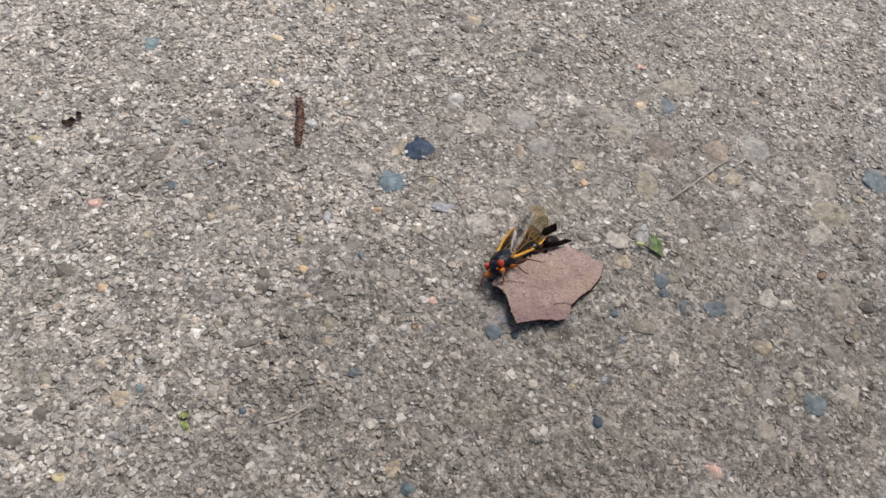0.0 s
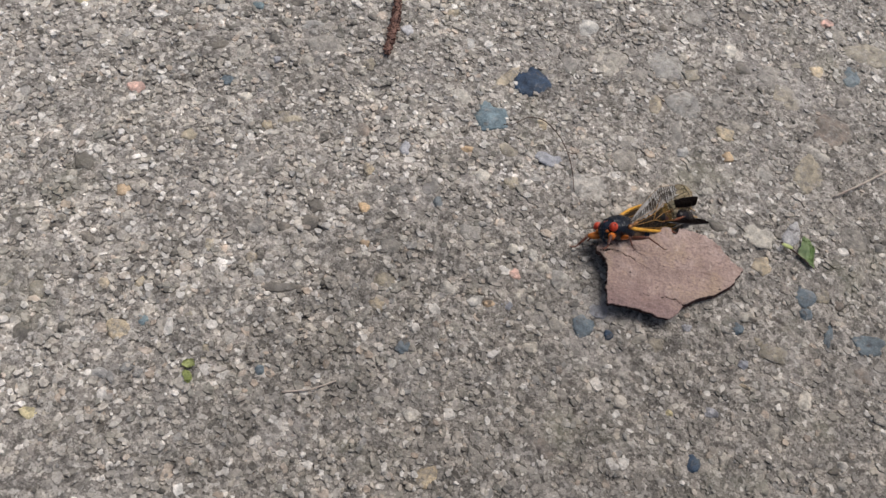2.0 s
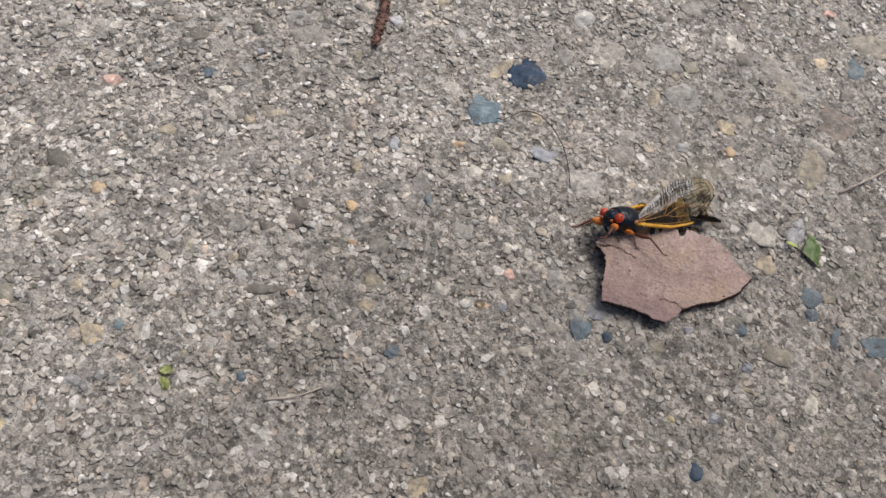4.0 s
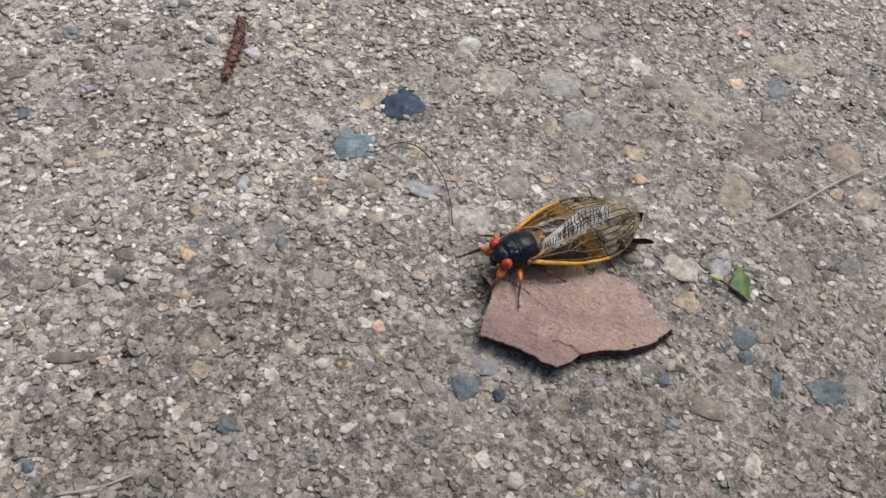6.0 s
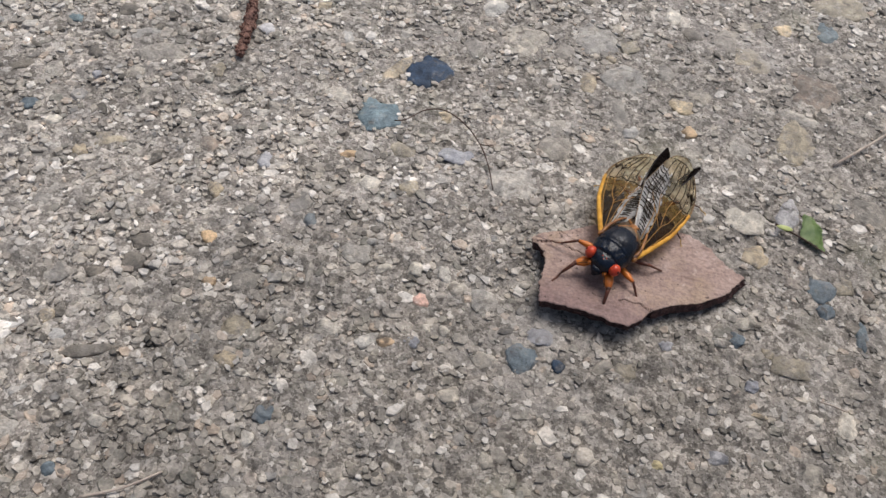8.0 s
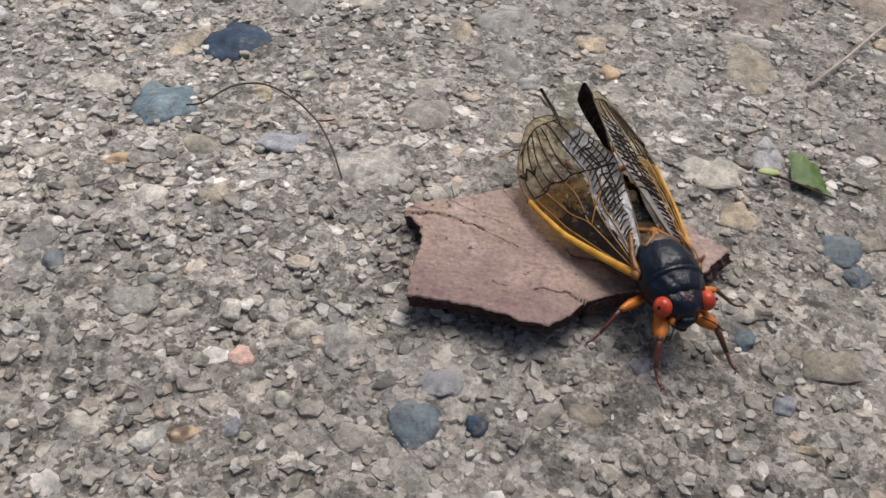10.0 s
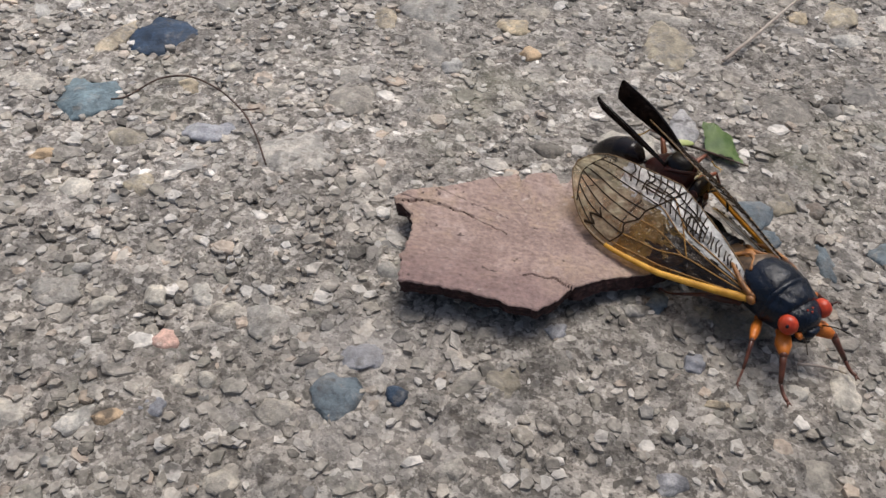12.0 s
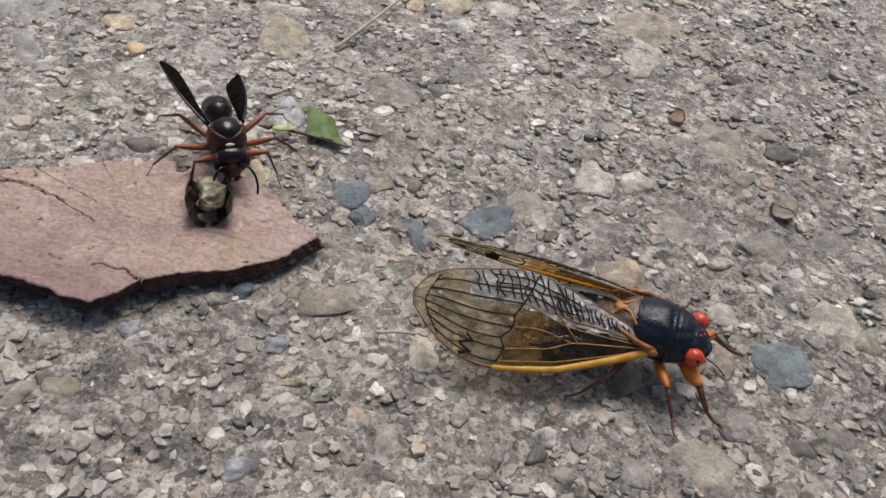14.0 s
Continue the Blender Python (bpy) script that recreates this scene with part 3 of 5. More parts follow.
    for k in range(13):
        s0 = 0.30 + 0.034 * k
        start = 0.62 + 0.55 * max(0.0, s0 - 0.42)
        wing_line("net_vein", [(s0, start), (s0 + rng.uniform(0.005, 0.03), start + (1 - start) * 0.35), (s0 + rng.uniform(0.0, 0.03), start + (1 - start) * 0.65), (s0 + 0.03, 0.985)], 0.0095, DARK_VEIN, wing, length, side, 0.013)
    for v in (0.72, 0.80, 0.88):
        wing_line("net_vein", [(0.30, v - 0.03), (0.38, v + rng.uniform(-0.03, 0.03)), (0.46, v), (0.55, v + 0.04), (0.65, v + 0.07)], 0.009, DARK_VEIN, wing, length, side, 0.013)
    bm = bmesh.new()
    rim = [wing_point(s, 0.0, length, side, 0) for s in np.linspace(0.64, 0.985, 14)] + [wing_point(s, 1.0, length, side, 0) for s in np.linspace(0.985, 0.06, 26)]
    tube(bm, rim, [0.026 - 0.0013 * k for k in range(13)] + [0.009] * (len(rim) - 13), 5)
    part("margin", bm, BROWN_VEIN, wing)
    return wing


def make_hindwing(parent, side):
    """The short hind wing folded under the front one: a pale pleated blade, sky sheen in its colour, with dark rungs.
    """
    bm = bmesh.new()
    length, across = 1.25, 10

    def at_fold(s, j):
        w = 0.36 * math.sin(math.pi * min(1, 0.12 + 0.82 * s)) ** 0.7
        return Vector((-length * s, side * (0.14 - w * (j / across)), 0.025 * (j % 2) * math.sin(math.pi * s) + 0.05 * math.sin(math.pi * j / across)))

    grid = [[bm.verts.new(at_fold(i / 30, j)) for j in range(across + 1)] for i in range(31)]
    for i in range(30):
        for j in range(across):
            bm.faces.new((grid[i][j], grid[i + 1][j], grid[i + 1][j + 1], grid[i][j + 1]))
    wing = part("hindwing", bm, PALE_SHEEN, parent, "pale folded hind wing with painted sky sheen and dark rungs")
    rng = random.Random(side + 9)
    for i in range(13):
        s, lean = 0.10 + 0.062 * i, rng.uniform(-0.006, 0.012)
        first, last = rng.choice((1, 2)), rng.choice((6, 7, 8))
        bm = bmesh.new()
        tube(bm, [at_fold(s - lean * j + rng.uniform(-0.006, 0.006), j) + Vector((0, 0, 0.012)) for j in range(first, last)], 0.0105, 5)
        part("rung", bm, DARK_VEIN, wing)
    for j in (1, 8):
        bm = bmesh.new()
        tube(bm, [at_fold(k / 12, j) + Vector((0, 0, 0.012)) for k in range(1, 12)], 0.009, 5)
        part("fold_vein", bm, BROWN_VEIN, wing)
    return wing


def make_leg(parent, knee, ankle, toe, thick, femur_mat, shank_mat, label=""):
    """A jointed leg from its hip, which is its origin."""
    knee, ankle, toe = Vector(knee), Vector(ankle), Vector(toe)
    bm = bmesh.new()
    ball(bm, (0, 0, 0), (thick * 1.1,) * 3, 10, 7)
    tube(bm, [knee * t for t in (0, 0.25, 0.55, 0.85, 1)], [thick * 0.8, thick * 1.15, thick * 1.25, thick * 0.85, thick * 0.6], 9)
    leg = part("leg", bm, femur_mat, parent, label)
    bm = bmesh.new()
    ball(bm, knee, (thick * 0.62,) * 3, 8, 6)
    tube(bm, [knee + (ankle - knee) * t for t in (0, 0.3, 0.7, 1)], [thick * 0.55, thick * 0.5, thick * 0.42, thick * 0.36], 7)
    part("shank", bm, shank_mat, leg)
    bm = bmesh.new()
    tube(bm, eased([ankle, ankle * 0.5 + toe * 0.5 + Vector((0, 0, -0.03)), toe], 3), thick * 0.28, 6)
    for s in (-1, 1):
        tube(bm, [toe, toe + Vector((0.05, 0.03 * s, -0.02))], [thick * 0.25, thick * 0.08], 5)
    part("foot", bm, shank_mat, leg)
    return leg


def sculpted(profile, n, steps, dent):
    """A body along x through rings of x, half width, half height and middle height, smoothly joined and dented."""
    xs = np.linspace(0, len(profile) - 1, steps)
    line = eased([Vector(p[:3]) for p in profile], 8)
    mids = eased([Vector((p[3], 0, 0)) for p in profile], 8)
    bm, loops = bmesh.new(), []
    for u in xs:
        k = min(int(u * 8), len(line) - 2)
        f = u * 8 - k
        p, z = line[k].lerp(line[k + 1], f), mids[k].lerp(mids[k + 1], f).x
        loop = []
        for q in range(n):
            a = 2 * math.pi * q / n
            y, h = p.y * math.cos(a), p.z * math.sin(a)
            r = 1 + dent(p.x, y, h)
            loop.append(bm.verts.new((p.x, y * r, z + h * r)))
        loops.append(loop)
    for a, b in zip(loops, loops[1:]):
        for q in range(n):
            bm.faces.new((a[q], a[(q + 1) % n], b[(q + 1) % n], b[q]))
    bm.faces.new(loops[0])
    bm.faces.new(loops[-1][::-1])
    return bm


def groove(d, wide):
    return math.exp(-(d / wide) ** 2)


def back_dents(x, y, h):
    if h < 0:
        return 0.0
    lines = 0.035 * groove(abs(y) - 0.07 - 0.22 * max(0.0, x - 0.12), 0.018) * (x > 0.05) + 0.03 * groove(abs(y) - 0.24 - 0.15 * (x - 0.1), 0.022) * (x > -0.05)
    return 0.02 * noise.noise(Vector((x * 6, y * 6, h * 6))) - lines


def collar_dents(x, y, h):
    if h < -0.05:
        return 0.0
    slant = 0.06 * groove(abs(y) - 0.10 - 0.55 * (0.68 - x), 0.028) + 0.055 * groove(abs(y) - 0.255 - 0.35 * (0.68 - x), 0.03) + 0.03 * groove(y, 0.012)
    return 0.02 * noise.noise(Vector((x * 8, y * 8, h * 8))) - slant * (x > 0.49) - 0.05 * groove(x - 0.485, 0.014)


def make_cicada():
    root = tagged(new("cicada"), "blue-black cicada with red eyes and amber wings", "cicada")
    bm = sculpted([(0.46, 0.37, 0.30, 0.54), (0.40, 0.40, 0.345, 0.555), (0.28, 0.405, 0.365, 0.56), (0.1, 0.39, 0.355, 0.55), (-0.08, 0.345, 0.305, 0.53), (-0.24, 0.29, 0.24, 0.50), (-0.42, 0.25, 0.21, 0.46), (-0.6, 0.22, 0.2, 0.44)], 56, 60, back_dents)
    part("thorax", bm, SHELL, root, "glossy blue-black thorax")
    bm = sculpted([(0.72, 0.27, 0.225, 0.535), (0.69, 0.33, 0.275, 0.54), (0.62, 0.365, 0.30, 0.545), (0.54, 0.385, 0.32, 0.55), (0.48, 0.405, 0.335, 0.55), (0.43, 0.415, 0.345, 0.55), (0.40, 0.38, 0.33, 0.55)], 56, 34, collar_dents)
    part("pronotum", bm, SHELL, root, "grooved black collar")
    plates = bmesh.new()
    loft(plates, [(0.02, 0.35, 0.33, 0.54), (-0.08, 0.355, 0.325, 0.53), (-0.24, 0.31, 0.265, 0.50), (-0.42, 0.265, 0.225, 0.46), (-0.62, 0.235, 0.21, 0.44)], 22)
    for v in plates.verts:
        v.co += 0.03 * noise.noise_vector(v.co * 8)
    part("hind_plates", plates, MOTTLED, root, "mottled brown and cream plates between the wings")
    bm = bmesh.new()
    for s in (-1, 1):
        tube(bm, eased([(-0.0, 0.24 * s, 0.79), (-0.13, 0.08 * s, 0.825), (-0.24, 0.05 * s, 0.78), (-0.36, 0.15 * s, 0.70), (-0.46, 0.20 * s, 0.62)], 4), [0.02] * 6 + [0.03] * 11, 7)
    ball(bm, (-0.2, 0, 0.755), (0.13, 0.10, 0.06), 12, 8)
    part("scutellum", bm, HINGE, root, "mottled orange cross-shaped ridge")
    bm = sculpted([(0.955, 0.07, 0.10, 0.48), (0.92, 0.155, 0.165, 0.50), (0.85, 0.235, 0.20, 0.52), (0.77, 0.30, 0.22, 0.53), (0.69, 0.31, 0.225, 0.535), (0.66, 0.28, 0.20, 0.535)], 40, 24,
                  lambda x, y, h: 0.03 * noise.noise(Vector((x * 9, y * 9, h * 9))) - (0.06 * groove(y, 0.02) + 0.05 * groove(abs(y) - 0.14, 0.025)) * (h > 0 and x > 0.72))
    head = part("head", bm, SHELL, root)
    for x, y in ((0.84, 0.0), (0.80, 0.045), (0.80, -0.045)):
        bm = bmesh.new()
        ball(bm, (x, y, 0.735 - 0.3 * max(0, x - 0.80)), (0.014, 0.014, 0.012), 8, 6)
        part("ocellus", bm, EYE, head, "tiny red simple eye")
    bm = bmesh.new()
    for k in range(7):
        ball(bm, (0.945 - 0.012 * k, 0, 0.515 - 0.035 * k), (0.085 - 0.008 * abs(k - 2), 0.135 - 0.012 * abs(k - 2), 0.024), 14, 6)
    ball(bm, (0.91, 0, 0.41), (0.085, 0.12, 0.13), 14, 9)
    tube(bm, [(0.94, 0, 0.32), (0.78, 0, 0.16), (0.5, 0, 0.10)], [0.06, 0.04, 0.02])
    part("snout", bm, SHELL, root, "dark ribbed snout and beak")
    for s in (-1, 1):
        bm = bmesh.new()
        ball(bm, (0.785, 0.295 * s, 0.585), (0.128, 0.112, 0.128), 22, 16)
        eye = part("eye", bm, EYE, root, "bulging red eye")
        bm = bmesh.new()
        ball(bm, (0.83, 0.385 * s, 0.645), (0.022, 0.022, 0.026), 10, 7)
        part("pupil", bm, SHELL, eye, "tiny dark spot")
        bm = bmesh.new()
        tube(bm, [(0.89, 0.17 * s, 0.46), (0.96, 0.20 * s, 0.46)], [0.05, 0.03], 7)
        part("cheek", bm, ORANGE, root, "orange cheek below the eye")
        bm = bmesh.new()
        tube(bm, eased([(0.95, 0.17 * s, 0.5), (1.08, 0.27 * s, 0.53), (1.2, 0.36 * s, 0.5)], 4), 0.008, 5)
        part("antenna", bm, DARK_VEIN, root)
        bm = bmesh.new()
        tube(bm, eased([(0.30, 0.39 * s, 0.62), (0.1, 0.415 * s, 0.68), (-0.2, 0.33 * s, 0.74), (-0.4, 0.26 * s, 0.68)], 4), [0.035, 0.042, 0.042, 0.04, 0.036, 0.034, 0.03, 0.03, 0.028, 0.026, 0.024, 0.02, 0.018], 8)
        ball(bm, (0.27, 0.43 * s, 0.60), (0.075, 0.05, 0.06), 10, 7)
        part("wing_hinge", bm, HINGE, root, "orange wing hinge")
    bm = bmesh.new()
    rings = []
    for k in range(25):
        t = k / 24
        r = (0.30 - 0.06 * t) * (1 + 0.05 * math.cos(t * 5 * 2 * math.pi))
        rings.append((-0.55 - 0.5 * t, r * 1.05, r * 0.9, 0.44 - 0.08 * t))
    loft(bm, rings, 20)
    part("abdomen", bm, SHELL, root, "black ringed abdomen")
    wings = {s: make_forewing(root, s) for s in (1, -1)}
    hinds = {s: make_hindwing(root, s) for s in (1, -1)}
    legs = []
    for s in (1, -1):
        for hip, knee, ankle, toe, thick, mat in (
                ((0.72, 0.20, 0.34), (0.30, 0.22, -0.02), (0.52, 0.34, -0.26), (0.74, 0.38, -0.33), 0.085, ORANGE),
                ((0.40, 0.28, 0.30), (0.14, 0.40, 0.02), (0.26, 0.66, -0.22), (0.32, 0.86, -0.29), 0.055, ORANGE),
                ((0.05, 0.28, 0.28), (-0.20, 0.42, 0.04), (-0.50, 0.62, -0.20), (-0.70, 0.70, -0.27), 0.05, SHANK)):
            leg = make_leg(root, (knee[0], knee[1] * s, knee[2]), (ankle[0], ankle[1] * s, ankle[2]), (toe[0], toe[1] * s, toe[2]), thick, mat, SHANK,
                           "thick orange leg" if mat == ORANGE else "brown leg")
            legs.append((leg, (hip[0], hip[1] * s, hip[2]), s))
    return root, wings, hinds, legs


cicada, fore, hind, cicada_legs = make_cicada()


# ---- the wasp ----
def make_wasp():
    root = tagged(new("wasp"), "dark maroon paper wasp with smoky black wings", "wasp")
    bm = sculpted([(0.36, 0.10, 0.11, 0.56), (0.31, 0.185, 0.18, 0.575), (0.17, 0.27, 0.25, 0.59), (-0.03, 0.265, 0.245, 0.58), (-0.2, 0.185, 0.195, 0.53), (-0.33, 0.11, 0.12, 0.48), (-0.38, 0.06, 0.07, 0.46)], 32, 30,
                  lambda x, y, h: 0.03 * noise.noise(Vector((x * 8, y * 8, h * 8))) - 0.06 * groove(x + 0.08, 0.02))
    body = part("thorax", bm, WASP_RED, root, "maroon thorax")
    bm = sculpted([(0.30, 0.05, 0.05, 0.71), (0.24, 0.15, 0.12, 0.725), (0.11, 0.195, 0.15, 0.735), (-0.02, 0.185, 0.14, 0.73), (-0.09, 0.13, 0.09, 0.71)], 24, 18, lambda x, y, h: -0.04 * groove(abs(y) - 0.07, 0.012) * (h > 0))
    part("back_shield", bm, WASP_SHELL, body, "black shield on the back")
    for s in (-1, 1):
        bm = bmesh.new()
        tube(bm, eased([(0.335, 0.03 * s, 0.75), (0.25, 0.15 * s, 0.78), (0.12, 0.215 * s, 0.77), (0.0, 0.235 * s, 0.735)], 4), [0.02, 0.024, 0.028, 0.03, 0.03, 0.03, 0.03, 0.03, 0.03, 0.028, 0.026, 0.024, 0.02], 6)
        part("shoulder_ridge", bm, WASP_RED, body, "maroon ridge beside the shield")
    bm = sculpted([(0.575, 0.15, 0.12, 0.47), (0.545, 0.215, 0.175, 0.485), (0.48, 0.245, 0.20, 0.50), (0.42, 0.225, 0.18, 0.515), (0.385, 0.12, 0.12, 0.53)], 28, 16, lambda x, y, h: -0.05 * groove(y, 0.02) * (h > 0))
    head = part("head", bm, WASP_SHELL, root)
    bm = bmesh.new()
    ball(bm, (0.575, 0, 0.40), (0.06, 0.13, 0.12), 12, 8)
    for s in (-1, 1):
        tube(bm, [(0.59, 0.09 * s, 0.32), (0.60, 0.03 * s, 0.24)], [0.045, 0.02], 6)
    part("jaw", bm, WASP_RED, head, "maroon face and jaws")
    bm = bmesh.new()
    ball(bm, (0.385, 0, 0.70), (0.02, 0.065, 0.028), 10, 7)
    part("collar_mark", bm, WASP_BAND, root, "cream collar mark")
    bm = bmesh.new()
    tube(bm, [(-0.36, 0, 0.46), (-0.42, 0, 0.45), (-0.47, 0, 0.45)], [0.045, 0.035, 0.05], 8)
    rings = [(-0.45, 0.06, 0.06, 0.45), (-0.53, 0.15, 0.15, 0.46), (-0.63, 0.225, 0.22, 0.47), (-0.69, 0.24, 0.235, 0.47), (-0.70, 0.232, 0.226, 0.47), (-0.82, 0.26, 0.25, 0.45), (-0.90, 0.25, 0.24, 0.43), (-0.91, 0.243, 0.232, 0.43),
             (-1.04, 0.225, 0.215, 0.38), (-1.10, 0.20, 0.19, 0.35), (-1.11, 0.195, 0.185, 0.35), (-1.22, 0.135, 0.13, 0.28), (-1.31, 0.04, 0.04, 0.21)]
    loft(bm, [(x, w * 0.88, h * 0.88, z - 0.10 * max(0.0, -0.5 - x)) for x, w, h, z in rings], 26)
    part("abdomen", bm, WASP_SHELL, root, "glossy dark teardrop abdomen")
    for s in (-1, 1):
        bm = bmesh.new()
        ball(bm, (0.495, 0.205 * s, 0.515), (0.085, 0.055, 0.13), 14, 10)
        part("eye", bm, WASP_RED, head, "dark compound eye")
        bm = bmesh.new()
        tube(bm, eased([(0.58, 0.06 * s, 0.50), (0.66, 0.18 * s, 0.53), (0.74, 0.27 * s, 0.44), (0.82, 0.30 * s, 0.31), (0.87, 0.29 * s, 0.20)], 4), 0.018, 6)
        part("antenna", bm, WASP_SHELL, root)
    wings = {}
    for s in (1, -1):
        bm = bmesh.new()
        grid = []
        for i in range(29):
            t = i / 28
            w = (0.05 + 0.225 * math.sin(math.pi * min(1.0, 0.04 + 0.72 * t) ** 1.25)) * min(1.0, ((1.003 - t) / 0.10)) ** 0.5
            grid.append([bm.verts.new((-1.34 * t, s * (0.05 - w * j / 6 + 0.07 * math.sin(math.pi * t)), 0.03 * math.sin(math.pi * j / 6) + 0.014 * (j % 2) * t)) for j in range(7)])
        for i in range(28):
            for j in range(6):
                bm.faces.new((grid[i][j], grid[i + 1][j], grid[i + 1][j + 1], grid[i][j + 1]))
        wing = part("wing", bm, WASP_WING, root, "long smoky black wing folded lengthwise")
        bm = bmesh.new()
        tube(bm, [(-1.31 * t, s * (0.05 + 0.07 * math.sin(math.pi * t)), 0.004) for t in np.linspace(0, 1, 14)], [0.024 - 0.014 * k / 13 for k in range(14)], 6)
        part("leading_vein", bm, WASP_SHELL, wing)
        wings[s] = wing
    legs = []
    for s in (1, -1):
        for hip, knee, ankle, toe in (
                ((0.26, 0.14, 0.42), (0.16, 0.36, 0.10), (0.30, 0.46, -0.20), (0.42, 0.50, -0.40)),
                ((0.05, 0.17, 0.40), (0.05, 0.52, 0.14), (0.02, 0.84, -0.16), (0.10, 1.02, -0.36)),
                ((-0.14, 0.15, 0.38), (-0.36, 0.46, 0.18), (-0.66, 0.74, -0.06), (-0.86, 0.86, -0.34))):
            leg = make_leg(root, (knee[0], knee[1] * s, knee[2]), (ankle[0], ankle[1] * s, ankle[2]), (toe[0], toe[1] * s, toe[2]), 0.038, WASP_LEG, SHANK, "long rust-coloured leg")
            for piece in leg.children:
                if piece.name.startswith("foot"):
                    piece.data.materials[0] = WASP_FOOT
            legs.append((leg, (hip[0], hip[1] * s, hip[2]), s))
    return root, wings, legs


wasp, wasp_wings, wasp_legs = make_wasp()


# ---- the severed piece of abdomen ----
def make_morsel():
    """A torn tail end: dark ringed skin round pale flesh that bulges out of the rip."""
    root = tagged(new("severed_abdomen"), "torn dark greenish abdomen piece with pale flesh", "insect remains")
    bm = bmesh.new()
    n, steps = 26, 20
    loops = []
    for i in range(steps + 1):
        t = i / steps
        r = 0.30 * (1 - 0.45 * max(0.0, t - 0.45) ** 1.3) * (1 + 0.05 * math.cos(t * 3.5 * 2 * math.pi)) * (0.80 + 0.2 * min(1, t * 5))
        loop = []
        for k in range(n):
            a = math.radians(-215 + 250 * k / (n - 1)) + 0.12 * noise.noise(Vector((t * 6, k * 0.4, 1)))
            p = Vector((0.40 - 0.80 * t, r * math.cos(a), 0.29 + 0.9 * r * math.sin(a)))
            loop.append(bm.verts.new(p + 0.04 * noise.noise_vector(p * 6)))
        loops.append(loop)
    for a, b in zip(loops, loops[1:]):
        for k in range(n - 1):
            bm.faces.new((a[k], a[k + 1], b[k + 1], b[k]))
    bmesh.ops.solidify(bm, geom=bm.faces[:], thickness=0.03)
    part("skin", bm, MEAT_DARK, root, "dark green ringed skin")
    bm = bmesh.new()
    ball(bm, (0.02, 0.01, 0.33), (0.35, 0.18, 0.14), 40, 26)
    for v in bm.verts:
        v.co += 0.09 * noise.noise_vector(v.co * 4 + Vector((4, 0, 0))) + 0.025 * noise.noise_vector(v.co * 15)
    part("flesh", bm, MEAT_PALE, root, "pale torn flesh")
    return root


morsel = make_morsel()


# ---- litter on the ground ----
def make_leaf():
    root = tagged(new("leaf_scrap"), "torn green leaf scrap with a dark stem", "leaf")
    root.matrix_basis = at(9.05, -2.2, 0.1)
    bm = bmesh.new()
    grid = []
    for i in range(9):
        u = i / 8
        a, b = Vector((-0.05, -0.10, 0.02)), Vector((0.50, -0.33, 0.03))
        c, d = Vector((-0.02, 0.55, 0.10)), Vector((0.40, 0.36, 0.05))
        grid.append([bm.verts.new((a + (b - a) * u) * (1 - j / 8) + (c + (d - c) * u) * (j / 8) + Vector((0, 0, 0.04 * math.sin(math.pi * u) - 0.05 * abs(u - 0.45) + 0.05 * noise.noise(Vector((i * 0.7, j * 0.7, 0))))) + 0.05 * Vector((noise.noise(Vector((j * 0.8, 3 + (i > 4), 0))), noise.noise(Vector((i * 0.8, 9, 0))), 0))) for j in range(9)])
    for i in range(8):
        for j in range(8):
            bm.faces.new((grid[i][j], grid[i + 1][j], grid[i + 1][j + 1], grid[i][j + 1]))
    bmesh.ops.solidify(bm, geom=bm.faces[:], thickness=0.012)
    part("blade", bm, LEAF, root, "green curled leaf blade")
    bm = bmesh.new()
    tube(bm, eased([(-0.62, 0.02, 0.10), (-0.3, -0.04, 0.06), (0.0, -0.12, 0.03), (0.30, -0.27, 0.03), (0.56, -0.38, 0.02)], 4), [0.028 - 0.0012 * k for k in range(17)], 6)
    part("stem", bm, STEM, root)
    bm = bmesh.new()
    ball(bm, (-0.42, -0.02, 0.10), (0.18, 0.07, 0.03), 12, 8)
    part("side_leaf", bm, LEAF_OLD, root, "small yellowing leaf bit")


def make_catkin():
    """A bent spindle of shrivelled scales, thickest below its middle and ragged at the ends."""
    bm = bmesh.new()
    line = eased([(-5.08, 0.88, 0.12), (-4.85, 0.3, 0.14), (-4.70, -0.2, 0.13), (-4.62, -0.7, 0.13), (-4.48, -1.30, 0.12)], 9)
    n = len(line)
    girth = [0.075 + 0.075 * math.sin(math.pi * min(1.0, 0.15 + 0.75 * k / (n - 1))) for k in range(n)]
    tube(bm, line, [g * 0.8 for g in girth], 8)
    rng = random.Random(8)
    for p, g in zip(line, girth):
        for _ in range(7):
            a, out = rng.uniform(0, 6.3), rng.uniform(0.5, 1.15)
            ball(bm, p + Vector((g * out * math.cos(a), rng.uniform(-0.07, 0.07), g * 0.8 * out * abs(math.sin(a)))), (rng.uniform(0.03, 0.085), rng.uniform(0.025, 0.06), 0.022), 7, 5, Euler((rng.random() * 3, rng.random() * 3, rng.random() * 3)).to_matrix().to_4x4())
    tagged(part("catkin", bm, CATKIN), "shrivelled dark brown catkin on the concrete", "catkin")


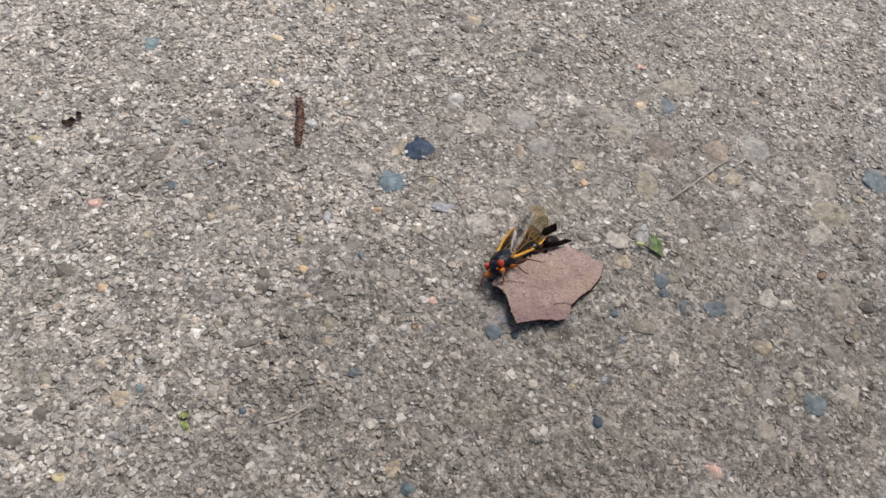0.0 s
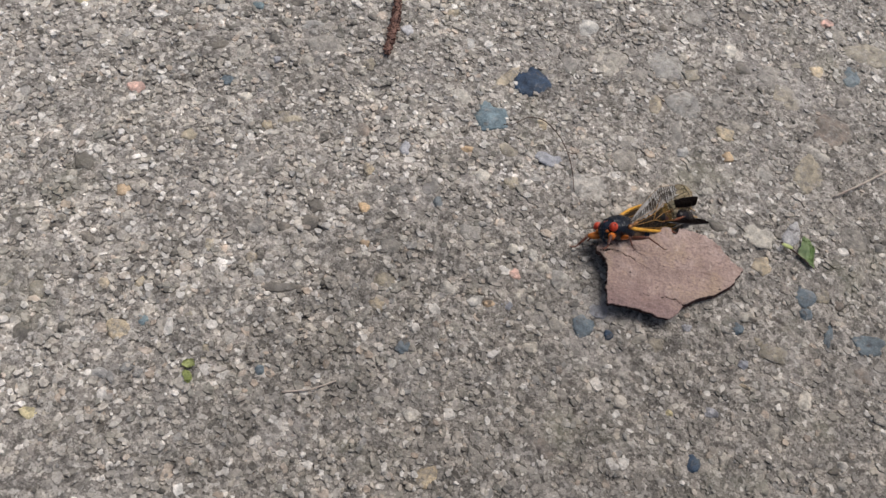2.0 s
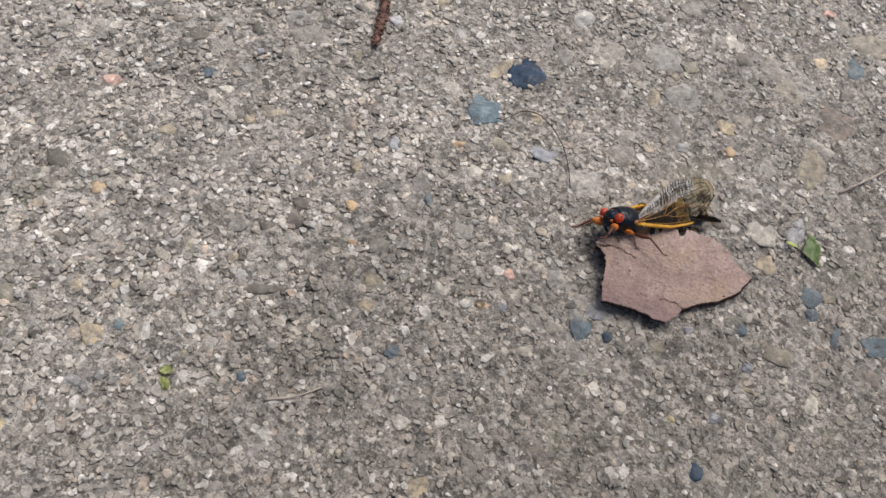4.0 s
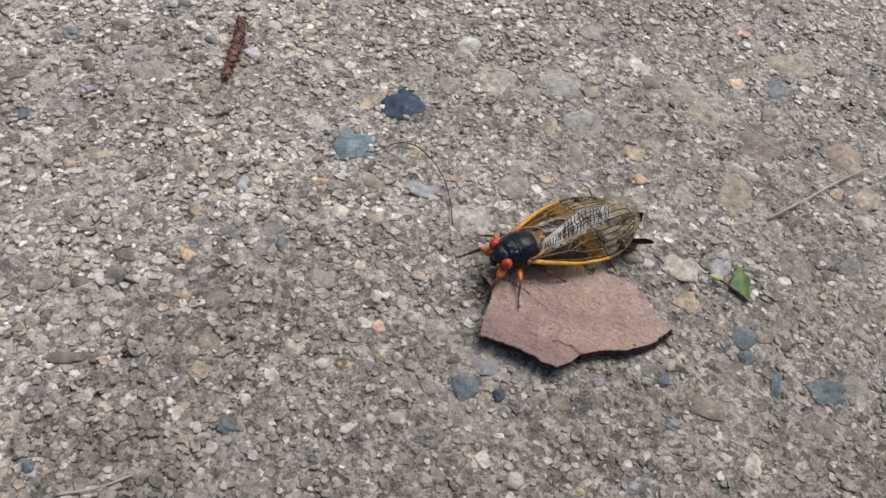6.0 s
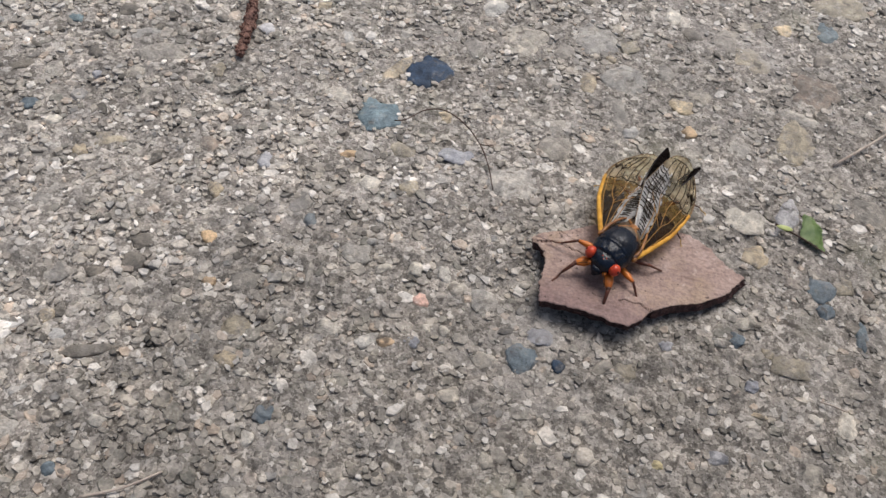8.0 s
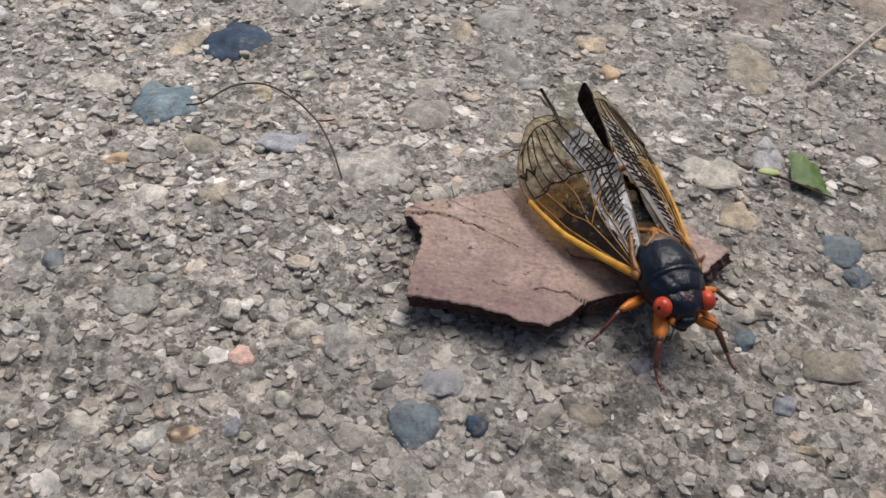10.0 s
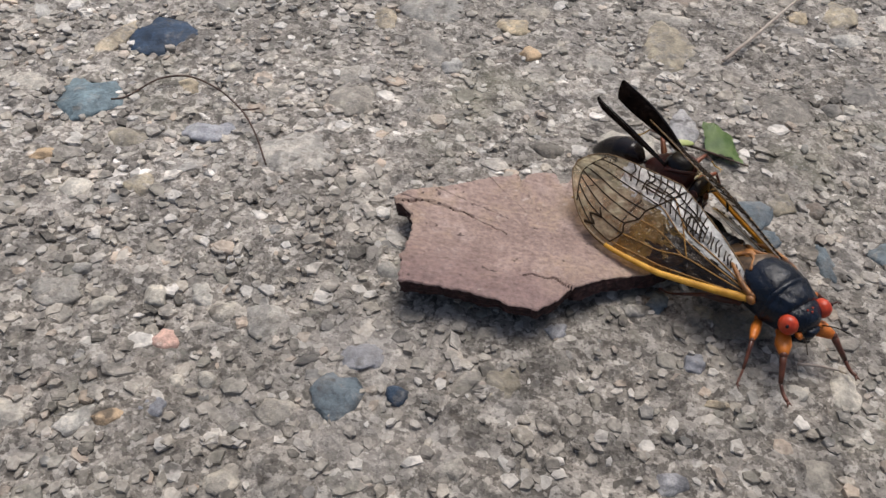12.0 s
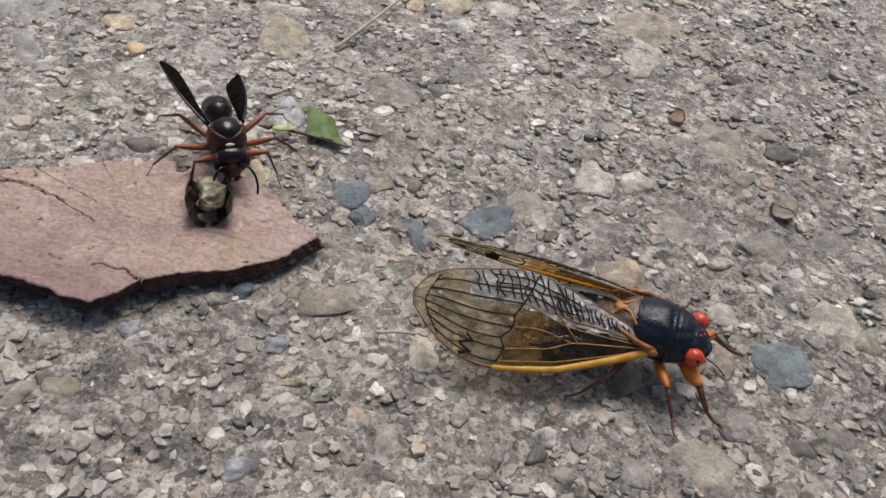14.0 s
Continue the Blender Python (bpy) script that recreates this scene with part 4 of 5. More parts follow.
def make_rootlet():
    bm = bmesh.new()
    tube(bm, eased([(-0.35, -2.05, 0.1), (-0.12, -1.94, 0.1), (0.24, -1.48, 0.12), (0.7, -1.37, 0.14), (1.24, -1.63, 0.13), (1.71, -2.1, 0.12), (2.04, -2.65, 0.12), (2.32, -3.3, 0.09)], 5), 0.015, 6)
    tube(bm, eased([(1.71, -2.1, 0.12), (1.86, -2.08, 0.12), (1.98, -2.0, 0.1)], 3), 0.014, 5)
    tagged(part("rootlet", bm, STEM), "thin dark curved rootlet lying on concrete", "rootlet")


def make_straw(name, points, radius, label, material=STRAW):
    bm = bmesh.new()
    line = eased(points, 5)
    tube(bm, line, [radius * (1 - 0.4 * k / len(line)) for k in range(len(line))], 7)
    tagged(part(name, bm, material), label, "straw")


def make_leaf_crumb():
    """Two torn lobes of one small leaf, joined."""
    bm = bmesh.new()
    for x, y, long, wide, turn in ((-4.93, -12.45, 0.34, 0.24, 0.5), (-4.78, -12.74, 0.36, 0.22, -0.7)):
        grid = []
        for i in range(9):
            u = i / 4 - 1
            grid.append([])
            for j in range(7):
                v = j / 3 - 1
                ragged = 1 + 0.45 * noise.noise(Vector((u * 2.4 + x, v * 2.4 + y, 1)))
                px, py = u * long / 2 * ragged * (1 - 0.3 * v * v), v * wide / 2 * ragged * (1 - 0.4 * u * u)
                z = 0.09 + 0.07 * u * v + 0.05 * noise.noise(Vector((u * 2, v * 2, x)))
                grid[-1].append(bm.verts.new((x + px * math.cos(turn) - py * math.sin(turn), y + px * math.sin(turn) + py * math.cos(turn), z)))
        for i in range(8):
            for j in range(6):
                bm.faces.new((grid[i][j], grid[i + 1][j], grid[i + 1][j + 1], grid[i][j + 1]))
    bmesh.ops.solidify(bm, geom=bm.faces[:], thickness=0.015)
    tagged(part("leaf_crumb", bm, LEAF_OLD), "crumpled yellow-green leaf crumb on concrete", "leaf")


def make_flake(name, x, y, long, wide, turn, curl, material, label, category):
    """A thin curled scrap with a ragged rim."""
    bm = bmesh.new()
    top = []
    for i in range(9):
        u = i / 8 * 2 - 1
        top.append([])
        for j in range(7):
            v = j / 6 * 2 - 1
            ragged = 1 + 0.28 * noise.noise(Vector((u * 2 + x, v * 2 + y, 1)))
            top[-1].append(bm.verts.new((u * long / 2 * ragged * (1 - 0.25 * v * v), v * wide / 2 * ragged * (1 - 0.3 * u * u), curl * (u * u + 0.4 * v) + 0.03 * noise.noise(Vector((u * 2, v * 2, x))))))
    for i in range(8):
        for j in range(6):
            bm.faces.new((top[i][j], top[i + 1][j], top[i + 1][j + 1], top[i][j + 1]))
    bmesh.ops.solidify(bm, geom=bm.faces[:], thickness=0.025)
    ob = tagged(part(name, bm, material), label, category)
    ob.matrix_basis = at(x, y, 0.07, 0, 0, turn)


make_flake("bark_flake", 15.66, -1.6, 0.45, 0.28, 50, 0.03, ORANGE_FLAKE, "small curled orange-brown bark flake on concrete", "bark")
make_flake("bark_flake", 16.51, -4.15, 0.42, 0.28, -30, 0.05, STRAW, "small curled tan flake on concrete", "bark")
make_flake("dark_crumb", -12.53, -2.76, 0.5, 0.3, 40, 0.12, STEM, "small dark plant crumb on concrete", "plant litter")
make_flake("dark_crumb", -12.35, -2.35, 0.3, 0.2, 100, 0.1, STEM, "small dark plant crumb on concrete", "plant litter")
make_leaf()
make_catkin()
make_rootlet()
make_leaf_crumb()
make_straw("straw", [(9.72, 0.27, 0.08), (10.56, 1.24, 0.14), (11.44, 2.35, 0.15), (12.21, 3.23, 0.1)], 0.035, "pale dry straw lying on concrete")
make_straw("straw", [(9.55, -6.26, 0.07), (9.8, -6.29, 0.1), (10.06, -6.33, 0.09)], 0.022, "short pale dry fibre lying on concrete")
make_straw("straw", [(-2.54, -12.16, 0.06), (-1.94, -11.81, 0.1), (-1.46, -11.34, 0.07)], 0.03, "short pale dry fibre lying on concrete")

# ---- pebbles set in the concrete ----
STONES = []
for seed in range(9):
    shape = template(3, 0.34, 100 + seed)
    for v in shape.verts:
        v.co.z = math.copysign(abs(v.co.z) ** 0.55, v.co.z) * 0.9 + 0.12 * noise.noise(v.co * 2.3)
    for face in shape.faces:
        face.smooth = True
    STONES.append(shape)
STONE_DATA = {}
TAKEN = []


def pebble(x, y, long, wide, turn, kind):
    """One pebble in the mortar: its middle, length and width in centimetres, and its turn in degrees."""
    n = len(ground.children) % len(STONES)
    if (n, kind) not in STONE_DATA:
        data = bpy.data.meshes.new("pebble")
        STONES[n].to_mesh(data)
        data.materials.append(PEBBLES[kind])
        STONE_DATA[n, kind] = data
    ob = new("pebble", STONE_DATA[n, kind])
    ob.parent = ground
    high = 0.12 + 0.16 * wide
    ob.location = (x * CM, y * CM, (rise(x, y) + (0.004 if kind in ("grey", "pale", "tan", "brown") else 0.025) + 0.025 * wide - high * 0.84) * CM)
    TAKEN.append((x, y, 0.5 * long, 0.5 * wide, math.cos(radians(turn)), math.sin(radians(turn))))
    ob.rotation_euler = (0, 0, radians(turn))
    ob.scale = (0.66 * long * CM, 0.66 * wide * CM, high * CM)
    return ob


pebble(0.01, 0.04, 1.02, 0.93, 4, "blue")
pebble(-8.22, -4.34, 0.34, 0.30, 24, "slate")
pebble(-3.30, -11.87, 0.25, 0.25, 121, "slate")
pebble(4.60, -7.09, 0.25, 0.21, 21, "blue")
pebble(7.64, -9.55, 0.43, 0.30, 95, "blue")
pebble(-6.52, -11.92, 0.30, 0.26, 14, "teal")
pebble(-0.83, -1.91, 0.90, 0.86, 110, "teal")
pebble(-8.75, -1.39, 0.31, 0.30, 26, "teal")
pebble(-11.31, 2.09, 0.64, 0.62, 19, "teal")
pebble(2.11, -13.09, 0.37, 0.34, 13, "teal")
pebble(-0.83, -0.19, 1.07, 0.33, 66, "cream")
pebble(-6.49, -5.20, 0.31, 0.30, 127, "cream")
pebble(-3.28, -5.24, 0.31, 0.30, 23, "cream")
pebble(6.01, 1.04, 0.57, 0.53, 24, "cream")
pebble(-4.94, -9.14, 0.27, 0.27, 121, "cream")
pebble(-1.39, -8.98, 0.37, 0.27, 169, "cream")
pebble(14.22, -6.98, 0.47, 0.28, 66, "cream")
pebble(8.46, -6.90, 0.27, 0.12, 176, "cream")
pebble(13.27, -5.37, 0.61, 0.59, 178, "cream")
pebble(-0.29, -3.96, 0.40, 0.37, 11, "white")
pebble(-2.37, 0.42, 0.43, 0.27, 111, "white")
pebble(-6.92, -1.21, 0.72, 0.29, 40, "white")
pebble(-9.66, -1.95, 0.34, 0.25, 41, "white")
pebble(-7.49, -4.61, 0.36, 0.25, 24, "white")
pebble(-3.31, -2.77, 0.28, 0.22, 24, "white")
pebble(-4.89, -2.17, 0.27, 0.22, 116, "white")
pebble(4.95, -0.30, 0.41, 0.28, 46, "white")
pebble(0.85, 2.99, 0.66, 0.61, 26, "white")
pebble(5.43, 4.46, 0.58, 0.42, 100, "white")
pebble(12.23, 1.39, 0.59, 0.38, 4, "white")
pebble(-4.53, -9.44, 0.33, 0.21, 22, "white")
pebble(-3.02, -10.79, 0.32, 0.24, 21, "white")
pebble(-1.01, -9.13, 0.28, 0.15, 179, "white")
pebble(0.91, -7.73, 0.42, 0.24, 43, "white")
pebble(1.32, -5.78, 0.30, 0.26, 109, "white")
pebble(1.93, -5.72, 0.36, 0.26, 108, "white")
pebble(0.68, -5.99, 0.31, 0.17, 45, "white")
pebble(0.27, -5.45, 0.21, 0.15, 22, "white")
pebble(1.93, -7.10, 0.19, 0.17, 109, "white")
pebble(2.30, -7.03, 0.20, 0.19, 21, "white")
pebble(-0.40, -10.31, 0.28, 0.22, 115, "white")
pebble(-1.52, -6.88, 0.22, 0.20, 22, "white")
pebble(7.59, -5.49, 0.32, 0.18, 5, "white")
pebble(7.84, -2.11, 0.84, 0.78, 11, "white")
pebble(11.69, -0.80, 0.25, 0.22, 22, "white")
pebble(-6.68, -13.49, 0.38, 0.25, 14, "white")
pebble(0.59, -11.34, 0.38, 0.33, 14, "white")
pebble(-0.30, -11.33, 0.28, 0.26, 14, "white")
pebble(10.11, -6.53, 0.57, 0.33, 92, "white")
pebble(13.28, 1.95, 0.65, 0.54, 88, "white")
pebble(18.15, 13.55, 0.81, 0.78, 73, "white")
pebble(13.54, -3.18, 0.76, 0.55, 60, "white")
pebble(14.32, -3.26, 0.43, 0.40, 165, "white")
pebble(9.52, -6.62, 0.28, 0.25, 176, "white")
pebble(11.41, -7.89, 0.24, 0.23, 58, "white")
pebble(-4.34, -0.03, 0.37, 0.34, 177, "lilac")
pebble(-7.33, -2.97, 0.22, 0.20, 25, "lilac")
pebble(-2.65, -4.09, 0.45, 0.27, 114, "lilac")
pebble(1.24, -2.49, 0.70, 0.43, 11, "lilac")
pebble(1.78, -7.50, 0.27, 0.24, 21, "lilac")
pebble(6.52, -5.93, 0.26, 0.20, 21, "lilac")
pebble(4.08, -6.56, 0.43, 0.39, 21, "lilac")
pebble(8.28, -6.28, 0.26, 0.24, 21, "lilac")
pebble(7.77, -7.97, 0.34, 0.24, 20, "lilac")
pebble(8.76, -1.64, 0.86, 0.46, 74, "lilac")
pebble(-6.33, -1.74, 1.12, 0.71, 25, "grey")
pebble(-6.47, -6.63, 0.58, 0.41, 121, "grey")
pebble(-5.92, -3.11, 0.46, 0.41, 118, "grey")
pebble(0.78, 1.25, 0.65, 0.57, 107, "grey")
pebble(4.53, 0.27, 1.26, 0.43, 112, "grey")
pebble(11.35, 2.64, 0.43, 0.41, 92, "grey")
pebble(8.75, 6.92, 0.63, 0.56, 95, "grey")
pebble(6.85, 3.95, 0.93, 0.69, 98, "grey")
pebble(5.50, 2.14, 0.65, 0.39, 100, "grey")
pebble(3.40, -1.46, 0.74, 0.74, 104, "grey")
pebble(3.98, 5.29, 0.76, 0.71, 101, "grey")
pebble(2.86, 1.98, 0.66, 0.48, 104, "grey")
pebble(-4.93, -7.57, 0.33, 0.27, 22, "grey")
pebble(-1.82, -7.24, 0.54, 0.47, 88, "grey")
pebble(12.18, -3.78, 0.68, 0.60, 68, "grey")
pebble(12.04, -0.28, 0.80, 0.69, 77, "grey")
pebble(10.56, -0.90, 0.92, 0.90, 23, "grey")
pebble(16.15, 3.11, 1.27, 1.23, 17, "grey")
pebble(16.90, -8.16, 0.82, 0.63, 14, "grey")
pebble(13.19, -8.46, 0.83, 0.68, 163, "grey")
pebble(15.30, -8.32, 0.41, 0.41, 150, "grey")
pebble(14.08, -7.97, 0.71, 0.48, 157, "grey")
pebble(16.07, -2.20, 1.58, 1.01, 67, "grey")
pebble(14.64, -4.46, 0.77, 0.68, 179, "grey")
pebble(15.90, -4.75, 0.83, 0.79, 64, "grey")
pebble(-0.99, -3.27, 0.36, 0.18, 24, "orange")
pebble(6.34, 0.19, 0.32, 0.32, 78, "orange")
pebble(1.27, -7.66, 0.31, 0.19, 21, "orange")
pebble(-2.88, -6.42, 0.30, 0.27, 47, "orange")
pebble(-2.45, -7.45, 0.24, 0.20, 22, "orange")
pebble(-10.32, -5.78, 0.44, 0.38, 17, "pink")
pebble(-8.90, -8.83, 0.31, 0.30, 15, "orange")
pebble(-9.14, -3.38, 0.66, 0.28, 48, "dark")
pebble(-6.73, 0.83, 0.33, 0.32, 26, "dark")
pebble(-7.76, -0.55, 0.43, 0.39, 26, "dark")
pebble(-3.85, -9.59, 0.94, 0.24, 25, "dark")
pebble(-4.10, -6.98, 0.43, 0.33, 23, "dark")
pebble(-4.58, -7.94, 0.34, 0.21, 48, "dark")
pebble(3.44, -6.66, 0.33, 0.14, 32, "dark")
pebble(-8.91, -13.40, 0.54, 0.34, 114, "dark")
pebble(-9.37, -14.32, 0.55, 0.35, 14, "dark")
pebble(14.66, -8.43, 0.31, 0.27, 175, "dark")
pebble(-4.74, -5.86, 0.29, 0.19, 179, "pale")
pebble(-8.34, -3.18, 0.47, 0.40, 121, "pale")
pebble(-1.99, -1.49, 0.95, 0.44, 160, "pale")
pebble(4.51, 1.46, 1.12, 1.05, 24, "pale")
pebble(8.82, 1.74, 0.97, 0.39, 174, "pale")
pebble(2.60, -2.86, 1.06, 0.98, 46, "pale")
pebble(1.95, 2.03, 1.10, 0.97, 105, "pale")
pebble(3.50, 2.75, 1.13, 0.99, 103, "pale")
pebble(7.47, 0.11, 0.58, 0.56, 98, "pale")
pebble(0.13, -7.71, 0.46, 0.38, 5, "pale")
pebble(2.23, -6.00, 0.38, 0.35, 167, "pale")
pebble(-4.35, -11.42, 0.37, 0.35, 21, "pale")
pebble(-0.64, -6.68, 0.72, 0.15, 100, "pale")
pebble(2.17, -9.54, 0.35, 0.34, 110, "pale")
pebble(2.73, -8.35, 0.41, 0.30, 42, "pale")
pebble(5.29, -7.98, 0.36, 0.30, 21, "pale")
pebble(3.74, -9.39, 0.28, 0.27, 107, "pale")
pebble(13.21, 4.06, 1.39, 1.12, 89, "pale")
pebble(10.33, -9.35, 0.58, 0.39, 14, "pale")
pebble(16.27, -6.43, 0.89, 0.85, 85, "pale")
pebble(12.36, -8.50, 0.43, 0.39, 175, "pale")
pebble(11.48, -8.45, 0.27, 0.23, 175, "pale")
pebble(14.59, -6.11, 0.46, 0.41, 66, "pale")
pebble(10.74, -8.08, 0.31, 0.16, 77, "pale")
pebble(15.80, 0.45, 1.29, 0.74, 70, "pale")
pebble(9.50, -7.82, 0.40, 0.38, 175, "pale")
pebble(-9.87, -2.96, 0.40, 0.32, 25, "brown")
pebble(9.27, 2.89, 1.24, 1.12, 18, "brown")
pebble(11.56, 3.51, 1.19, 1.00, 78, "brown")
pebble(8.88, 0.82, 1.41, 0.82, 85, "tan")
pebble(9.79, 6.61, 1.61, 0.95, 19, "tan")
pebble(7.68, 3.37, 0.96, 0.93, 11, "tan")
pebble(12.30, 2.30, 0.92, 0.67, 91, "tan")
pebble(-6.09, -9.26, 0.36, 0.31, 123, "tan")
pebble(9.99, -3.21, 0.48, 0.34, 95, "tan")
pebble(9.03, -5.59, 0.76, 0.52, 10, "tan")
pebble(5.84, -6.82, 0.45, 0.40, 21, "tan")
pebble(16.27, 1.59, 1.63, 1.18, 16, "tan")
pebble(8.53, -5.45, 0.26, 0.23, 123, "tan")
pebble(16.70, -3.98, 0.72, 0.36, 46, "tan")
pebble(16.50, -6.72, 0.55, 0.47, 177, "tan")
pebble(8.26, 7.38, 0.45, 0.44, 83, "pink")
pebble(1.64, -6.47, 0.31, 0.28, 168, "pink")
pebble(11.56, -10.23, 0.57, 0.46, 13, "pink")
pebble(9.48, 5.30, 0.73, 0.54, 94, "slate")
pebble(-0.32, -9.77, 0.33, 0.32, 21, "slate")
pebble(-1.15, -5.37, 0.28, 0.23, 113, "slate")
pebble(9.57, -3.50, 0.59, 0.56, 10, "slate")
pebble(9.65, -3.99, 0.36, 0.34, 21, "slate")
pebble(10.40, -4.36, 0.68, 0.22, 94, "slate")
pebble(7.89, -5.33, 0.31, 0.29, 98, "slate")
pebble(3.89, -7.14, 0.59, 0.54, 106, "slate")
pebble(11.53, -4.11, 0.84, 0.54, 21, "slate")
pebble(15.13, -7.04, 0.83, 0.78, 14, "slate")
pebble(18.38, 3.94, 1.14, 1.04, 84, "slate")
pebble(6.71, -8.46, 0.19, 0.17, 20, "yellow")
pebble(-7.63, -15.02, 0.42, 0.28, 173, "yellow")
pebble(-13.40, -3.72, 0.41, 0.37, 18, "yellow")


# dull stones between them, strewn evenly
strewn = random.Random(21)
for _ in range(900):
    if len(ground.children) > 298:
        break
    x, y, long = strewn.uniform(-11, 18), strewn.uniform(-13, 8), strewn.uniform(0.26, 0.62)
    if all(math.hypot(x - q[0], y - q[1]) > q[2] + 0.5 * long for q in TAKEN):
        pebble(x, y, long, long * strewn.uniform(0.55, 0.95), strewn.uniform(0, 180), strewn.choice(("grey", "pale", "tan", "brown", "grey", "pale", "dark", "cream")))

# ---- the fine aggregate between the pebbles ----
make_grit_bed("grit", 52000, 0.035, 0.125, 5, 3, "fine grey and tan grit set in mortar", (-19, 22, -16.5, 16.5), (-0.07, 0.012))
make_grit_bed("coarse_grit", 9000, 0.06, 0.15, 5, 5, "coarse grey and tan grit set in mortar", (-17, 4, -15.5, 6), (-0.05, 0.018))
make_grit_bed("gravel", 6500, 0.09, 0.22, 7, 7, "small worn grey and tan gravel set in mortar", (-19, 22, -16.5, 16.5), (-0.07, 0.012))

# ---- what moves ----
BARK_ROWS = [
    (0, 5.54, -5.18, 0.16, 2.5, 3.0, 27.1), (1, 5.49, -4.98, 0.16, 2.5, 4.0, 18.8), (2, 5.50, -4.95, 0.16, 3.0, 4.2, 17.3), (4.5, 5.59, -4.99, 0.13, 3.9, 2.0, 10.4),
    (5, 5.72, -5.06, 0.13, 3.8, 2.2, 10.0), (5.5, 5.59, -4.91, 0.12, 3.4, 1.1, 5.5), (6, 5.47, -4.93, 0.1, 0.5, -0.1, 2.4), (6.5, 5.58, -4.91, 0.1, 0.1, -0.6, 3.2),
    (7, 5.65, -4.92, 0.1, -1.1, -0.2, 5.1), (9.3, 5.37, -4.76, 0.14, -4.0, -2.4, 3.1), (9.5, 5.39, -4.78, 0.14, -4.0, -2.6, 2.3), (10, 5.36, -4.65, 0.11, -3.0, -1.8, -3.2),
    (10.5, 5.41, -4.75, 0.1, -2.4, -1.0, -2.0), (11, 5.40, -4.53, 0.1, -2.3, 1.0, -6.9), (11.5, 6.24, -4.89, 0.11, -3.5, 0.9, -0.8), (12, 6.30, -4.79, 0.11, -2.8, -0.2, -5.4),
    (12.5, 6.44, -4.68, 0.1, -2.4, -0.7, -19.3), (13, 6.47, -4.70, 0.1, -1.7, -0.8, -18.4), (13.5, 6.46, -4.66, 0.1, -0.8, -0.3, -17.3), (14, 6.45, -4.65, 0.1, 0, -0.2, -17.2)]
CICADA_ROWS = [
    (0, 4.16, -4.87, 0.36, 55, -18, 235), (0.5, 4.25, -4.72, 0.36, 56, -20, 227), (1, 4.24, -4.66, 0.37, 58, -22, 219), (1.5, 4.17, -4.59, 0.36, 58, -23, 220), (2, 4.18, -4.58, 0.35, 58, -24, 219),
    (4.5, 4.19, -4.32, 0.3, 44, -27, 209), (5, 4.32, -4.27, 0.33, 41, -21, 216), (5.5, 4.2, -4.05, 0.28, 31, -24, 222), (6, 4.19, -3.74, 0.31, 3, -2, 224), (6.5, 4.48, -4.36, 0.33, -1, -1, 223),
    (7, 4.6, -4.4, 0.32, -4, -1, 228), (7.2, 4.62, -4.41, 0.32, -4, -1, 229), (9.3, 6.32, -4.23, 0.35, -12, 0, 273), (9.5, 6.38, -4.4, 0.34, -12, 2, 271), (10, 6.59, -4.86, 0.27, -3, 1.5, 291),
    (10.5, 7.29, -5.14, 0.23, -4, 1, 302), (11, 7.76, -4.91, 0.16, -2, -1, 302), (11.5, 8.58, -5.11, 0.1, -3, -1, 305.5), (12, 9.06, -5.37, 0.08, -2, -2, 303), (12.5, 9.55, -5.61, 0.06, -3, 0, 307.5),
    (13, 10.38, -5.85, 0.05, -2, 0, 315), (13.5, 11.51, -6.57, 0.13, 3, -2, 324), (14, 12.78, -6.76, 0.14, 5, -2, 332)]
WASP_ROWS = [
    (0, 4.76, -3.68, -0.18, 0, 0, 225), (1, 4.86, -3.52, -0.18, 0, 0, 224), (2, 4.84, -3.2, -0.18, 0, 0, 216), (4.5, 5.16, -2.82, -0.18, 0, 0, 206), (5, 5.2, -2.75, -0.18, 0, 0, 205),
    (5.5, 5.26, -2.68, -0.15, 0, 0, 200), (6, 5.5, -2.62, -0.05, 0, 0, 208), (6.5, 5.6, -2.8, 0.0, 0, 0, 220),
    (7, 5.3, -3.0, 0.05, 0, 0, 226), (9.3, 5.95, -2.85, 0.15, 0, 0, 285), (9.5, 5.95, -2.9, 0.15, 0, 0, 290), (10, 5.85, -3.2, 0.2, 0, 0, 292), (10.5, 6.2, -3.35, 0.2, 0, 0, 306), (11, 6.65, -3.3, 0.22, 0, 0, 316),
    (11.5, 7.4, -3.36, 0.22, 0, 0, 320), (12, 8.14, -3.55, 0.2, 0, 0, 318), (12.5, 8.32, -3.86, 0.22, 0, 0, 322), (13, 7.78, -3.72, 0.25, 0, 0, 288), (13.5, 7.82, -3.44, 0.25, 0, 0, 285), (14, 7.75, -3.2, 0.25, 0, 0, 278)]
MORSEL_ROWS = [
    (12.5, 8.3, -4.3, 0.3, 0, 0, 300), (13, 7.59, -4.37, 0.28, 0, 0, 280), (13.5, 7.56, -4.31, 0.28, 0, 0, 275), (14, 7.51, -4.15, 0.28, 0, 0, 270)]
